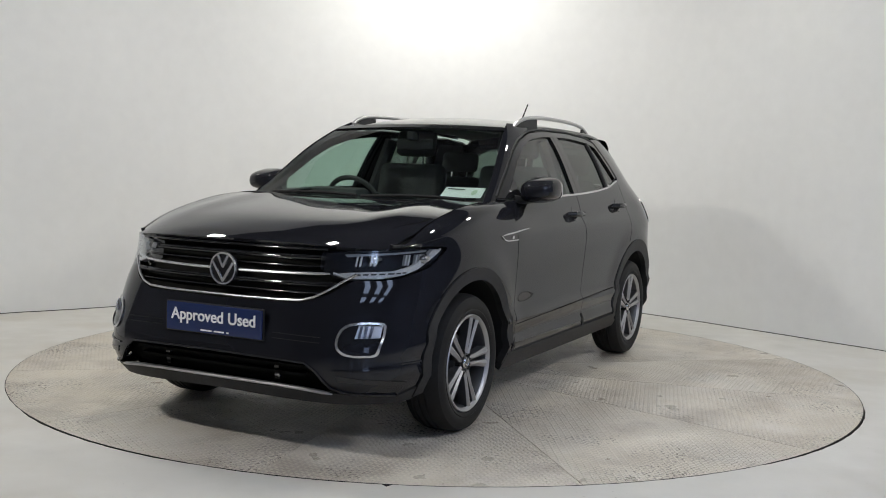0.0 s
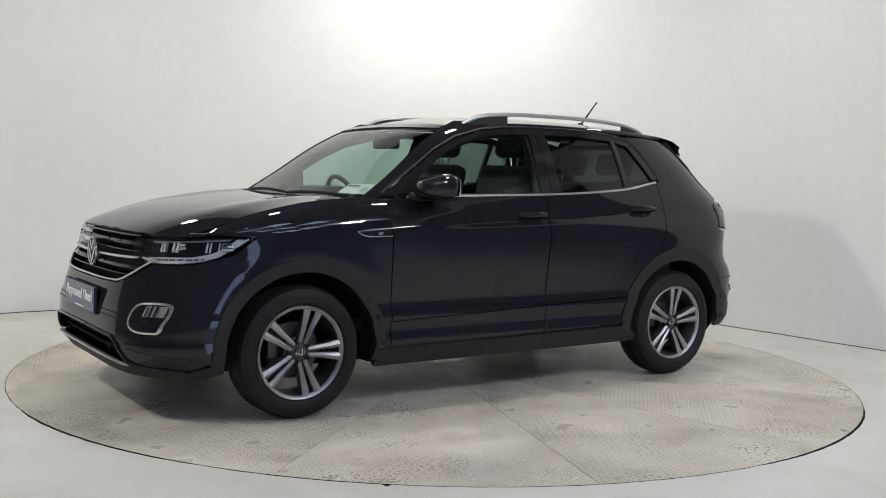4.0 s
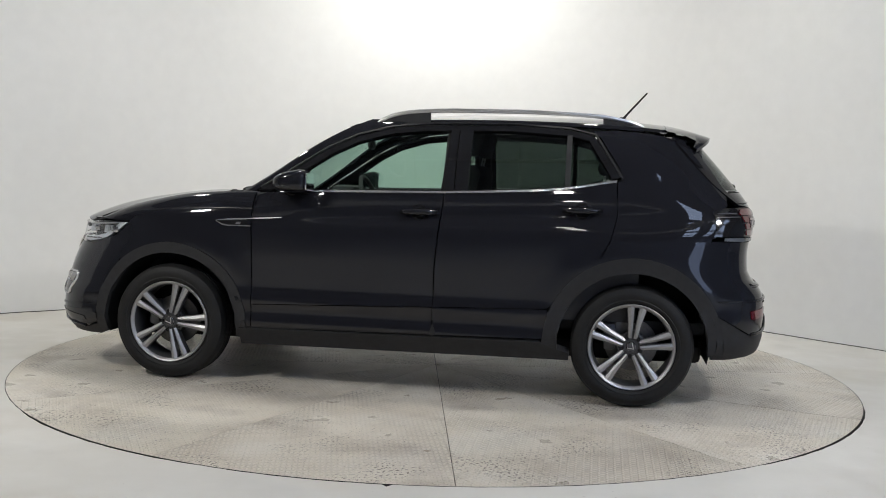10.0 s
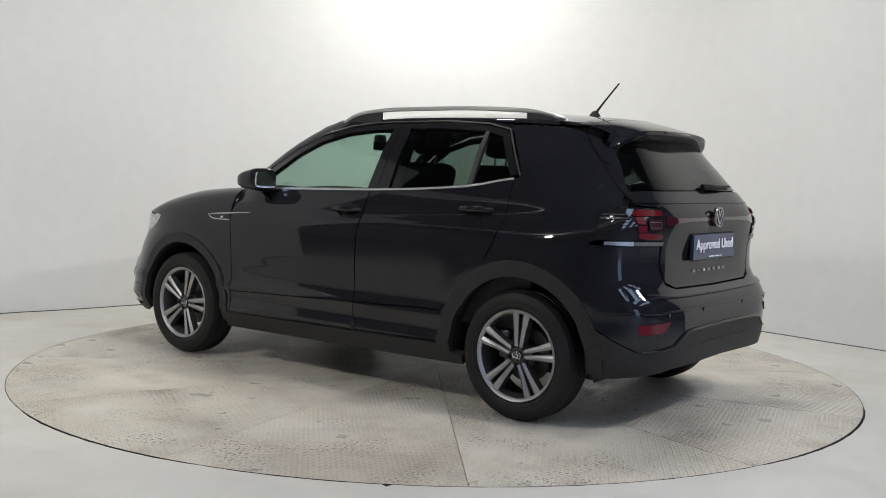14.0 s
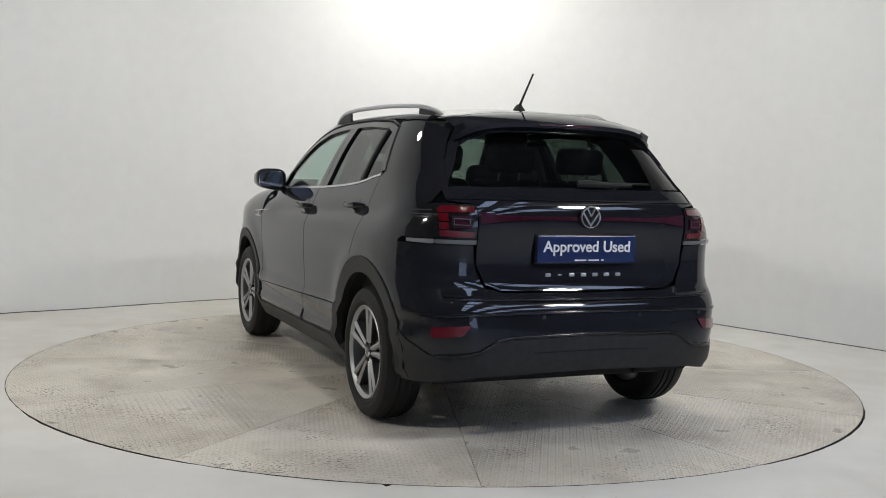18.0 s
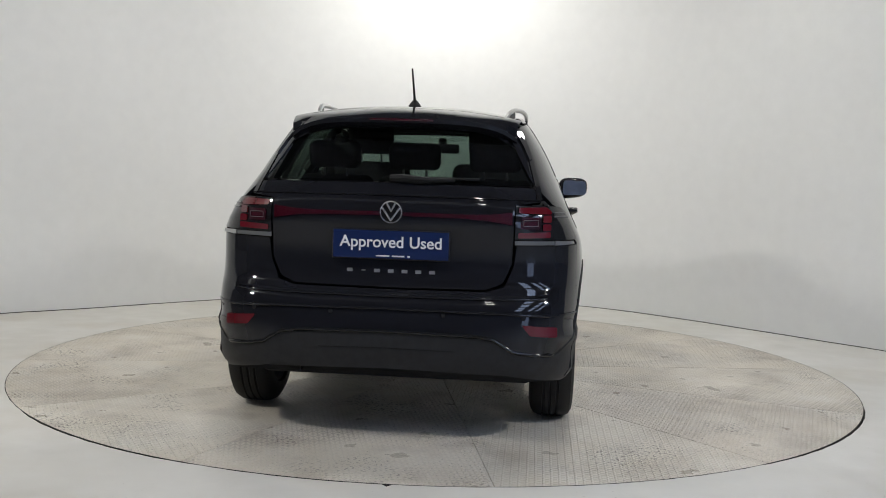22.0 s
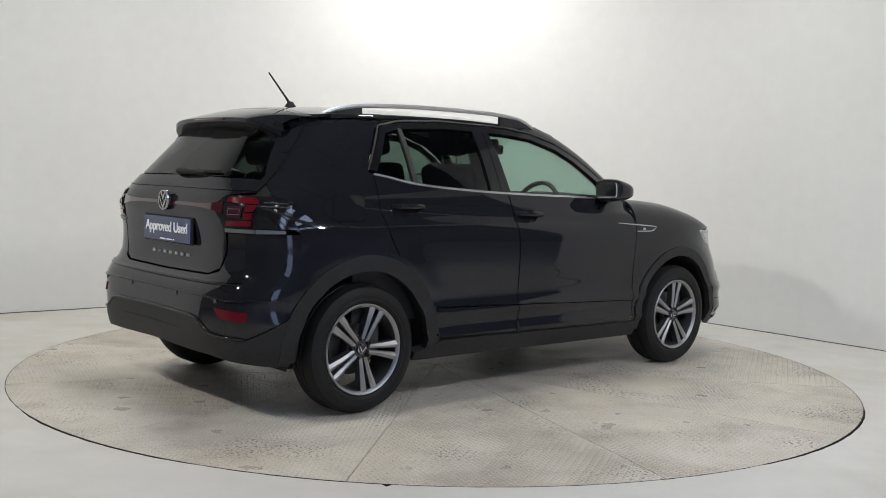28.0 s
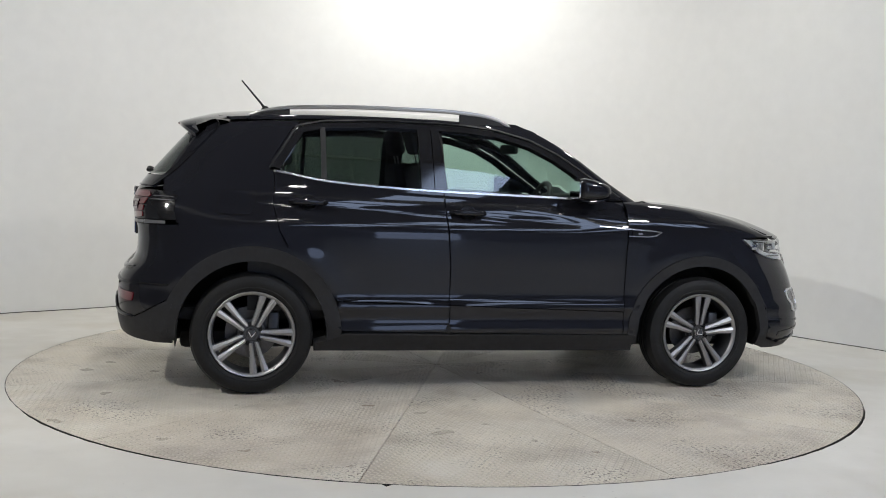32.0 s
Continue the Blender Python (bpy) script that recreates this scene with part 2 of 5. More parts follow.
def lathe(profile, n=48, bm=None, axis="y"):
    """Turns (radius, along) pairs about the axis."""
    bm = bm or bmesh.new()
    rings = []
    for k in range(n):
        a = 2 * math.pi * k / n
        c, s = math.cos(a), math.sin(a)
        rings.append([bm.verts.new((r * c, t, r * s) if axis == "y" else (r * c, r * s, t) if axis == "z" else (t, r * c, r * s)) for r, t in profile])
    for k in range(n):
        a, b = rings[k], rings[(k + 1) % n]
        for i in range(len(profile) - 1):
            bm.faces.new((a[i], b[i], b[i + 1], a[i + 1]))
    return bm


def solid(poly, fn2, depth_lo, depth_hi, bm=None):
    """A prism: poly's points placed by fn2(u, v, depth) at two depths."""
    bm = bm or bmesh.new()
    lo = [bm.verts.new(fn2(u, v, depth_lo)) for u, v in poly]
    hi = [bm.verts.new(fn2(u, v, depth_hi)) for u, v in poly]
    bm.faces.new(hi)
    bm.faces.new(lo[::-1])
    for i in range(len(poly)):
        j = (i + 1) % len(poly)
        bm.faces.new((lo[i], lo[j], hi[j], hi[i]))
    bmesh.ops.recalc_face_normals(bm, faces=bm.faces[:])
    return bm


def box(cx, cy, cz, sx, sy, sz, bevel=0.0, turn=None, bm=None, segments=2):
    bm2 = bmesh.new()
    bmesh.ops.create_cube(bm2, size=1)
    for v in bm2.verts:
        v.co = Vector((v.co.x * sx, v.co.y * sy, v.co.z * sz))
    if bevel:
        bmesh.ops.bevel(bm2, geom=bm2.edges[:], offset=bevel, segments=segments, affect="EDGES", profile=0.5)
    m = Matrix.Translation((cx, cy, cz)) @ (turn or Matrix.Identity(4))
    bmesh.ops.transform(bm2, matrix=m, verts=bm2.verts[:])
    if bm is None:
        return bm2
    me = bpy.data.meshes.new("tmp")
    bm2.to_mesh(me)
    bm2.free()
    bm.from_mesh(me)
    bpy.data.meshes.remove(me)
    return bm


def tube(pts, radius, n=8, bm=None, flat=1.0):
    """A round bar along the points; radius may be a number or one for each point."""
    bm = bm or bmesh.new()
    pts = [Vector(p) for p in pts]
    rs = radius if isinstance(radius, (list, tuple)) else [radius] * len(pts)
    rings = []
    for i, p in enumerate(pts):
        d = (pts[min(i + 1, len(pts) - 1)] - pts[max(i - 1, 0)]).normalized()
        side = d.cross(Vector((0, 0, 1)))
        side = side.normalized() if side.length > 1e-3 else Vector((1, 0, 0))
        up = side.cross(d).normalized()
        rings.append([bm.verts.new(p + side * rs[i] * math.cos(2 * math.pi * k / n) + up * rs[i] * flat * math.sin(2 * math.pi * k / n)) for k in range(n)])
    for a, b in zip(rings, rings[1:]):
        for k in range(n):
            bm.faces.new((a[k], a[(k + 1) % n], b[(k + 1) % n], b[k]))
    bm.faces.new(rings[0][::-1])
    bm.faces.new(rings[-1])
    bmesh.ops.recalc_face_normals(bm, faces=bm.faces[:])
    return bm


def ribbon(path, fn, width, lift, thick=0.006, flip=False):
    """A raised strip of the given width along a path of (u, v) on the surface fn."""
    left, right = [], []
    for i, p in enumerate(path):
        a, b = Vector(path[max(i - 1, 0)]), Vector(path[min(i + 1, len(path) - 1)])
        d = (b - a).normalized()
        w = width[i] if isinstance(width, (list, tuple)) else width
        left.append((p[0] - d.y * w / 2, p[1] + d.x * w / 2))
        right.append((p[0] + d.y * w / 2, p[1] - d.x * w / 2))
    return skin(left + right[::-1], fn, 0.08, thick, lift, flip)


def lettering(words, size, mat, name, parent, place, depth=0.002):
    """Words in the built-in font, as a mesh, centred at the pose."""
    cu = bpy.data.curves.new(name, "FONT")
    cu.body, cu.size, cu.extrude, cu.align_x, cu.align_y = words, size, depth, "CENTER", "CENTER"
    cu.offset = size * 0.012
    ob = bpy.data.objects.new("tmp", cu)
    me = bpy.data.meshes.new_from_object(ob)
    bpy.data.objects.remove(ob)
    me.materials.clear()
    me.materials.append(mat)
    out = new(name, me)
    out.parent = parent
    out.matrix_basis = place
    return out


# ---------------------------------------------------------------- the studio
HALL = 11.0


def hole_radius(a):
    """The pit's edge: the paint nearly bridges the gap, but for two open stretches and a nick."""
    wide = 0.0
    for a0, a1, g in ((-143, -112, 0.013), (-112, -94, 0.005), (-56, -20, 0.012), (136, 152, 0.007)):
        m, h = (a0 + a1) / 2, (a1 - a0) / 2
        wide = max(wide, g * max(0.0, 1 - ((a - m) / h) ** 4))
    return TABLE_R - 0.0022 + 0.9 * wide + 0.0018 * math.sin(a * 0.31) * math.sin(a * 1.7) + (0.028 if -94.3 < a < -93.7 else 0.0)


def floor_sheet():
    bm = bmesh.new()
    turns = [-180 + 0.5 * k for k in range(720)]
    inner, lip, outer = [], [], []
    for a in turns:
        c, d = math.cos(radians(a)), math.sin(radians(a))
        r, q = hole_radius(a), HALL / max(abs(c), abs(d))
        lip.append(bm.verts.new((r * c, r * d, -0.10)))
        inner.append(bm.verts.new((r * c, r * d, 0.0)))
        outer.append(bm.verts.new((q * c, q * d, 0.0)))
    for k in range(len(turns)):
        j = (k + 1) % len(turns)
        bm.faces.new((inner[k], outer[k], outer[j], inner[j]))
        bm.faces.new((lip[k], inner[k], inner[j], lip[j]))
    return bm


fl = floor_sheet()
floor = tagged(link_mesh("floor", fl, FLOOR, smooth=False), "pale grey painted concrete floor with scuffs", "floor", kind="structure")
pit = lathe([(TABLE_R + 0.06, -0.02), (TABLE_R + 0.06, -0.12), (0.02, -0.12)], 120, axis="z")
part("pit_lining", pit, DARKGAP, floor)

WALL_R = spline([-40, -22, 0, 17.7, 27, 39.5, 49.4, 60.2, 65.9, 90, 117.8, 131.4, 142.4, 149.7, 155.7, 180, 202, 220],
                [5.2, 4.4, 3.75, 3.45, 3.28, 3.20, 3.23, 3.33, 3.38, 3.46, 3.41, 3.38, 3.43, 3.55, 3.72, 4.15, 4.6, 5.3])


def studio_wall():
    bm = bmesh.new()
    top, n = 4.3, 150
    cols = []
    for k in range(n + 1):
        a = -7 + 199 * k / n
        r = WALL_R(a)
        c, s = math.cos(radians(a)), math.sin(radians(a))
        cols.append([bm.verts.new((q * c, q * s, z)) for q, z in ((r, 0.002), (r, top), (r + 0.12, top), (r + 0.12, 0.002))])
    for a, b in zip(cols, cols[1:]):
        for i in range(3):
            bm.faces.new((a[i], a[i + 1], b[i + 1], b[i]))
    for col in (cols[0], cols[-1]):
        bm.faces.new(col)
    bmesh.ops.recalc_face_normals(bm, faces=bm.faces[:])
    return bm


wall = tagged(link_mesh("wall_studio", studio_wall(), WALLPAINT), "curved matt white studio wall round the turntable", "wall", kind="structure")

joint = tube([((WALL_R(a) - 0.002) * math.cos(radians(a)), (WALL_R(a) - 0.002) * math.sin(radians(a)), 0.002) for a in np.linspace(-7, 192, 160)], 0.0032, 5)
part("floor_joint", joint, DARKGAP, wall)

def ring_beam():
    """The white beam that closes the ring of the studio above its open front."""
    bm = bmesh.new()
    rows = []
    for k in range(61):
        a = radians(192 + 161 * k / 60)
        r = 4.35
        rows.append([bm.verts.new((q * math.cos(a), q * math.sin(a), z)) for q, z in ((r - 0.35, 3.36), (r - 0.35, 3.62), (r - 0.23, 3.62), (r - 0.23, 3.36))])
    for p, q in zip(rows, rows[1:]):
        for i in range(4):
            bm.faces.new((p[i], p[(i + 1) % 4], q[(i + 1) % 4], q[i]))
    bm.faces.new(rows[0])
    bm.faces.new(rows[-1])
    bmesh.ops.recalc_face_normals(bm, faces=bm.faces[:])
    return bm


tagged(link_mesh("ring_beam", ring_beam(), WALLPAINT), "white curved beam over the open front of the studio", "beam", kind="structure")

# the hall round the studio
for nm, cx, cy, sx, sy in (("wall_north", 0, HALL + 0.1, 2 * HALL + 0.4, 0.2), 
                           ("wall_east", HALL + 0.1, 0, 0.2, 2 * HALL), ("wall_west", -HALL - 0.1, 0, 0.2, 2 * HALL)):
    white = nm == "wall_west"
    tagged(link_mesh(nm, box(cx, cy, 2.9, sx, sy, 5.8), WALLPAINT if white else HALLWALL, smooth=False), "white painted wall of the hall" if white else "dark clad wall of the hall", "wall", kind="structure")
ROOF_Z = 5.8
# the south wall has a wide open doorway to daylight
DOOR_A, DOOR_B, DOOR_H = 3.6, 5.2, 3.0
sw = box((DOOR_A - HALL) / 2, -HALL - 0.1, 2.9, DOOR_A + HALL, 0.2, 5.8)
box((DOOR_B + HALL) / 2, -HALL - 0.1, 2.9, HALL - DOOR_B, 0.2, 5.8, bm=sw)
box((DOOR_A + DOOR_B) / 2, -HALL - 0.1, (5.8 + DOOR_H) / 2, DOOR_B - DOOR_A, 0.2, 5.8 - DOOR_H, bm=sw)
tagged(link_mesh("wall_south", sw, HALLWALL, smooth=False), "dark clad wall with a wide open doorway", "wall", kind="structure")
tagged(link_mesh("backdrop", box((DOOR_A + DOOR_B) / 2, -HALL - 2.2, 2.4, 9.0, 0.05, 5.2), DAYLIGHT, smooth=False), "pale daylight beyond the open doorway", "daylight", kind="structure")
tagged(link_mesh("ceiling", box(0, 0, ROOF_Z + 0.1, 2 * HALL + 0.4, 2 * HALL + 0.4, 0.2), HALLROOF, smooth=False), "dark hall ceiling with roof lights", "ceiling", kind="structure")
for x, wd in ((2.5, 0.95), (4.7, 0.95), (6.9, 0.95)):
    for k in range(4):
        tagged(link_mesh("roof_light", box(x, -4.5 - 1.55 * k, ROOF_Z - 0.02, wd, 1.36, 0.03, 0.005), SKYLIGHT, smooth=False), "bluish translucent roof light", "roof light", group="roof lights", kind="structure")
for k in range(7):
    tagged(link_mesh("roof_beam", box(0, -3.72 - 1.55 * k + (6.2 if k > 4 else 0), ROOF_Z - 0.12, 2 * HALL - 0.2, 0.12, 0.2), LAMPCASE, smooth=False), "dark steel roof beam under the ceiling", "beam", group="roof beams", kind="structure")


def flood_case(e, a, sx, sy):
    top = new("floodlight", None)
    m = look(e, a)
    bm = box(0, 0, 0.05, sx + 0.05, sy + 0.05, 0.06, 0.008)
    tagged(top, "black wall-mounted studio floodlight", "floodlight", "studio floodlights")
    top.matrix_world = m
    part("housing", bm, LAMPCASE, top)
    part("bracket", box(0, 0, 0.16, 0.05, 0.05, 0.2, 0.008), LAMPCASE, top)
    part("drop_rod", tube([(0, 0, 0), m.inverted().to_3x3() @ Vector((0, 0, ROOF_Z - e[2]))], 0.012), LAMPCASE, top)
    return top


for e, a, sx, sy, w in FLOODS:
    flood_case(e, a, sx, sy)

# ---------------------------------------------------------------- the turntable
table = tagged(new("turntable"), "round cream-painted checker-plate vehicle turntable flush with the floor", "turntable")


def sector(k):
    """One of the twelve plates, with a narrow joint round it."""
    a0, a1, gap = 11.0 + 30 * k, 41.0 + 30 * k, 0.0022
    bm = bmesh.new()
    mid = radians((a0 + a1) / 2)
    off = Vector((math.cos(mid), math.sin(mid), 0)) * (gap / math.sin(radians(15)))
    pts = [(0.0, 0.0)] + arc(0, 0, TABLE_R - 0.012, a0, a1, 12)
    up = [bm.verts.new(Vector((x, y, 0)) + off) for x, y in pts]
    lo = [bm.verts.new(v.co - Vector((0, 0, 0.012))) for v in up]
    bm.faces.new(up)
    for i in range(len(up)):
        j = (i + 1) % len(up)
        bm.faces.new((up[i], lo[i], lo[j], up[j]))
    bmesh.ops.recalc_face_normals(bm, faces=bm.faces[:])
    return bm


plate_0 = part("floor_plate", sector(0), TREAD, table, smooth=False)
for k in range(1, 12):
    other = new("floor_plate", plate_0.data)
    other.parent = table
    other.rotation_euler.z = radians(30 * k)
# added dark ring over the rim; its colour gives the gap its shade
part("gap_shade_ring", lathe([(TABLE_R - 0.0058, 0.0010), (TABLE_R - 0.0028, 0.0006), (TABLE_R - 0.0028, -0.03)], 160, axis="z"), GAPSHADE, table, "dark ring that draws the shade in the gap")
part("deck_frame", lathe([(0.01, -0.013), (TABLE_R - 0.004, -0.013), (TABLE_R - 0.004, -0.09)], 120, axis="z"), DARKGAP, table)

# ---------------------------------------------------------------- the car: its surfaces
# x forward from midway between the axles, y to the car's left, z up
XC = -0.3
HALF = spline([0.15, 0.22, 0.30, 0.350, 0.392, 0.435, 0.470, 0.530, 0.62, 0.75, 0.865, 0.905, 0.97, 1.05, 1.10, 1.20, 1.30, 1.40, 1.46, 1.52],
              [0.76, 0.80, 0.842, 0.864, 0.852, 0.854, 0.864, 0.845, 0.850, 0.860, 0.864, 0.858, 0.832, 0.799, 0.777, 0.731, 0.682, 0.622, 0.578, 0.52])
NOSE = spline([0.15, 0.20, 0.28, 0.40, 0.55, 0.64, 0.72, 0.80, 0.88, 0.95], [1.91, 1.99, 2.06, 2.08, 2.062, 2.042, 2.018, 2.0, 1.98, 1.95])
SCREEN = spline([1.00, 1.04, 1.075, 1.18, 1.33, 1.44, 1.487, 1.52], [1.16, 1.10, 1.045, 0.885, 0.675, 0.470, 0.345, 0.23])
TAIL = spline([0.15, 0.22, 0.30, 0.42, 0.55, 0.63, 0.68, 0.74, 0.82, 0.92, 1.00, 1.08, 1.20, 1.30, 1.38, 1.44, 1.50],
              [-1.82, -1.90, -1.965, -1.99, -1.985, -1.965, -1.915, -1.887, -1.884, -1.898, -1.912, -1.885, -1.80, -1.715, -1.645, -1.59, -1.50])
HOODLINE = spline([0.85, 1.12, 1.47, 1.70, 1.88, 1.98, 2.01], [1.066, 1.056, 1.018, 0.980, 0.928, 0.886, 0.860])
ROOFLINE = spline([-1.75, -1.55, -1.35, -1.0, -0.5, -0.1, 0.15, 0.30, 0.45], [1.462, 1.496, 1.521, 1.543, 1.549, 1.538, 1.510, 1.468, 1.415])


def smooth(a, b, v):
    t = min(1, max(0, (v - a) / (b - a)))
    return t * t * (3 - 2 * t)


def front_from(z):
    """Where the plan begins to round off towards the nose; above the bonnet, towards the windscreen."""
    return 0.90 + (XC - 0.90) * smooth(0.93, 1.02, z)


def rear_from(z):
    return -0.90 + 0.30 * smooth(0.95, 1.12, z)


def front_reach(z):
    t = smooth(0.93, 1.02, z)
    return (1 - t) * NOSE(min(z, 0.93)) + t * SCREEN(max(z, 1.02)) - front_from(z)


def rear_reach(z):
    return rear_from(z) - TAIL(z)


NOSE_POWER = spline([0.20, 0.42, 0.65, 0.80, 0.93, 1.02, 1.5], [4.9, 4.7, 4.0, 3.4, 3.6, 5.6, 5.6])
TAIL_POWER = spline([0.20, 0.42, 0.60, 0.90, 1.04, 1.20, 1.5], [5.6, 5.6, 6.4, 6.0, 6.0, 5.0, 4.8])


def half_at(x, z):
    if x >= XC:
        q, n = max(0.0, x - front_from(z)) / front_reach(z), NOSE_POWER(z)
    else:
        q, n = max(0.0, rear_from(z) - x) / rear_reach(z), TAIL_POWER(z)
    q = min(q, 0.99999)
    return HALF(z) * (1 - q ** n) ** (1 / n) + relief(x, z)


def relief(x, z):
    """The crease under the door handles and the flares round the wheel arches."""
    d = z - (0.925 + (0.6 - x) * 0.046)
    fold = -0.012 * math.exp(-abs(d) / 0.045) * (1 - smooth(0.30, 0.76, x)) * smooth(-1.60, -1.25, x)
    flare = 0.0
    for cx in (1.2755, -1.2755):
        rr = math.hypot(x - cx, z - 0.322)
        flare += 0.010 * math.exp(-((rr - 0.47) / 0.085) ** 2) * smooth(0.34, 0.62, z) * (1 - smooth(0.84, 0.98, z))
    return fold + flare


def side(x, z):
    return (x, half_at(x, z), z)


def nose_x(y, z):
    n = NOSE_POWER(z)
    q = min(abs(y) / HALF(z), 0.99999)
    return front_from(z) + front_reach(z) * (1 - q ** n) ** (1 / n)


def tail_x(y, z):
    n = TAIL_POWER(z)
    q = min(abs(y) / HALF(z), 0.99999)
    return rear_from(z) - rear_reach(z) * (1 - q ** n) ** (1 / n)


TURNF, TURNR = 0.72, 0.71


def fore(u, z):
    """Round the nose: u is y across the front and goes on along the flank past the corner."""
    s = 1 if u >= 0 else -1
    a = abs(u)
    if a <= TURNF:
        return (nose_x(a, z), s * a, z)
    x = nose_x(TURNF, z) - (a - TURNF)
    return (x, s * half_at(x, z), z)


def aft(u, z):
    s = 1 if u >= 0 else -1
    a = abs(u)
    if a <= TURNR:
        return (tail_x(a, z), s * a, z)
    x = tail_x(TURNR, z) + (a - TURNR)
    return (x, s * half_at(x, z), z)


def hood(x, y):
    a = min(abs(y), 0.80)
    q = a / 0.75
    k = min(1, max(0, (x - 1.15) / 0.75))
    slide = (1.98 - nose_x(a, 0.88)) * k * k * (3 - 2 * k)
    ridge = 0.010 * math.exp(-((a - 0.52) / 0.09) ** 2) * min(1, max(0, (1.90 - x) / 0.4))
    return (x, y, HOODLINE(x + slide) - 0.028 * min(1, max(0, (x - 0.95) / 0.65)) * q ** 2.4 + ridge)


def roof(x, y):
    q = abs(y) / 0.58
    return (x, y, ROOFLINE(x - 0.06 * q * q if x > -0.4 else x + 0.02 * q * q) - 0.062 * q ** 2.3)


def car_part(name, bm, mat, label="", smooth=True, under=None):
    ob = part(name, bm, mat, under or car, label, smooth)
    if not under:
        ob.location = (CAR_X, CAR_Y, 0)
    return ob


def both(name, poly, fn, mat, label="", **kw):
    return [car_part(name, skin(poly, fn, flip=f, **kw), mat, label) for f in (False, True)]


car = tagged(new("car"), "glossy black crossover car with grey plastic cladding on the turntable", "car")
WB, WZ = 1.2755, 0.322
ARCH = 0.444


def arch_pts(cx, r, a0, a1, n=24):
    return arc(cx, WZ, r, a0, a1, n)


# ---------------------------------------------------------------- flanks
BELT = spline([-1.20, -1.10, -0.92, -0.60, -0.26, 0.30, 0.80], [1.187, 1.172, 1.138, 1.112, 1.096, 1.082, 1.068])
belt_pts = lambda a, b, n=10, drop=0.0: [(a + (b - a) * k / n, BELT(a + (b - a) * k / n) - drop) for k in range(n + 1)]
LOW = 0.322
MOULD = spline([-0.85, -0.22, 0.79], [0.502, 0.482, 0.447])
mould_pts = lambda a, b, d: [(a + (b - a) * k / 6, MOULD(a + (b - a) * k / 6) + d) for k in range(7)]

door_f = mould_pts(-0.2165, 0.788, 0.0025) + [(0.79, 0.80), (0.80, 1.03)] + belt_pts(0.79, -0.252, 12, 0.006) + [(-0.240, 0.95), (-0.218, 0.70)]
both("front_door_skin", door_f, side, PAINT, "gloss black door panel", cell=0.016)
both("front_door_sill_panel", mould_pts(0.788, -0.2165, -0.0025) + [(-0.216, LOW + 0.012), (0.788, LOW - 0.004)], side, PAINT, cell=0.022)
rear_edge = [(-1.172, 1.0), (-1.140, 0.87), (-1.092, 0.785)]
RA = ARCH + 0.012
on_arch = lambda cx, sgn, z: (cx + sgn * math.sqrt(RA ** 2 - (z - WZ) ** 2), z)
arch_cut = [on_arch(-WB, 1, z) for z in (0.75, 0.72, 0.68, 0.64, 0.60, 0.56, 0.53)]
door_r = mould_pts(-0.221, -0.822, 0.0025)[::-1] + [(-0.226, 0.70), (-0.248, 0.95)] + belt_pts(-0.260, -1.165, 12, 0.006) + rear_edge + arch_cut
both("rear_door_skin", door_r, side, PAINT, "gloss black door panel", cell=0.016)
both("rear_door_sill_panel", mould_pts(-0.221, -0.826, -0.0025) + [on_arch(-WB, 1, 0.46), on_arch(-WB, 1, 0.42), (-0.825, 0.362), (-0.80, 0.345), (-0.224, LOW + 0.012)], side, PAINT, cell=0.022)
both("door_edge_clip", [(-0.205, 0.345), (-0.222, 0.325), (-0.240, 0.352), (-0.222, 0.395)], side, MATTBLACK, lift=0.004)
both("sill_cladding", [(0.86, 0.222), (0.86, LOW - 0.008), (-0.80, LOW + 0.008), (-0.86, 0.30), (-0.95, 0.275), (-0.95, 0.235)], side, PLASTIC, "dark grey plastic sill", thick=0.05, lift=0.008)

# fender: up the flank, then over on to the edge of the bonnet
SHOULDER, ROLL_OVER = 0.885, 0.16


def fender(x, v):
    if v <= SHOULDER:
        return side(x, v)
    t = (v - SHOULDER) / ROLL_OVER
    y0 = half_at(x, SHOULDER)
    yh = min(0.735, y0 - 0.02)
    zh = hood(x, yh)[2]
    zh = max(zh, SHOULDER + 0.004)
    p0, p3 = Vector((y0, SHOULDER)), Vector((yh, zh))
    slope = (half_at(x, SHOULDER) - half_at(x, SHOULDER - 0.03)) / 0.03
    p1 = p0 + Vector((slope, 1)) * (zh - SHOULDER) * 0.62
    p2 = p3 + Vector((0.62, -0.13)) * (y0 - yh) * 0.8
    q = (1 - t) ** 3 * p0 + 3 * t * (1 - t) ** 2 * p1 + 3 * t * t * (1 - t) * p2 + t ** 3 * p3
    return (x, q.x, q.y)


top_v = SHOULDER + ROLL_OVER
fend = [(0.793, LOW), (0.795, 0.70), (0.803, top_v), (1.1, top_v), (1.4, top_v), (1.60, top_v), (1.78, top_v), (1.78, 0.889), (1.66, 0.880), (1.545, 0.877), (1.518, 0.873), (1.520, 0.862), (1.570, 0.822), (1.615, 0.792), (1.575, 0.797), (1.570, 0.69)]
fend += arch_pts(WB, ARCH - 0.02, 46, 180, 22)
both("front_fender", fend, fender, PAINT, cell=0.028)

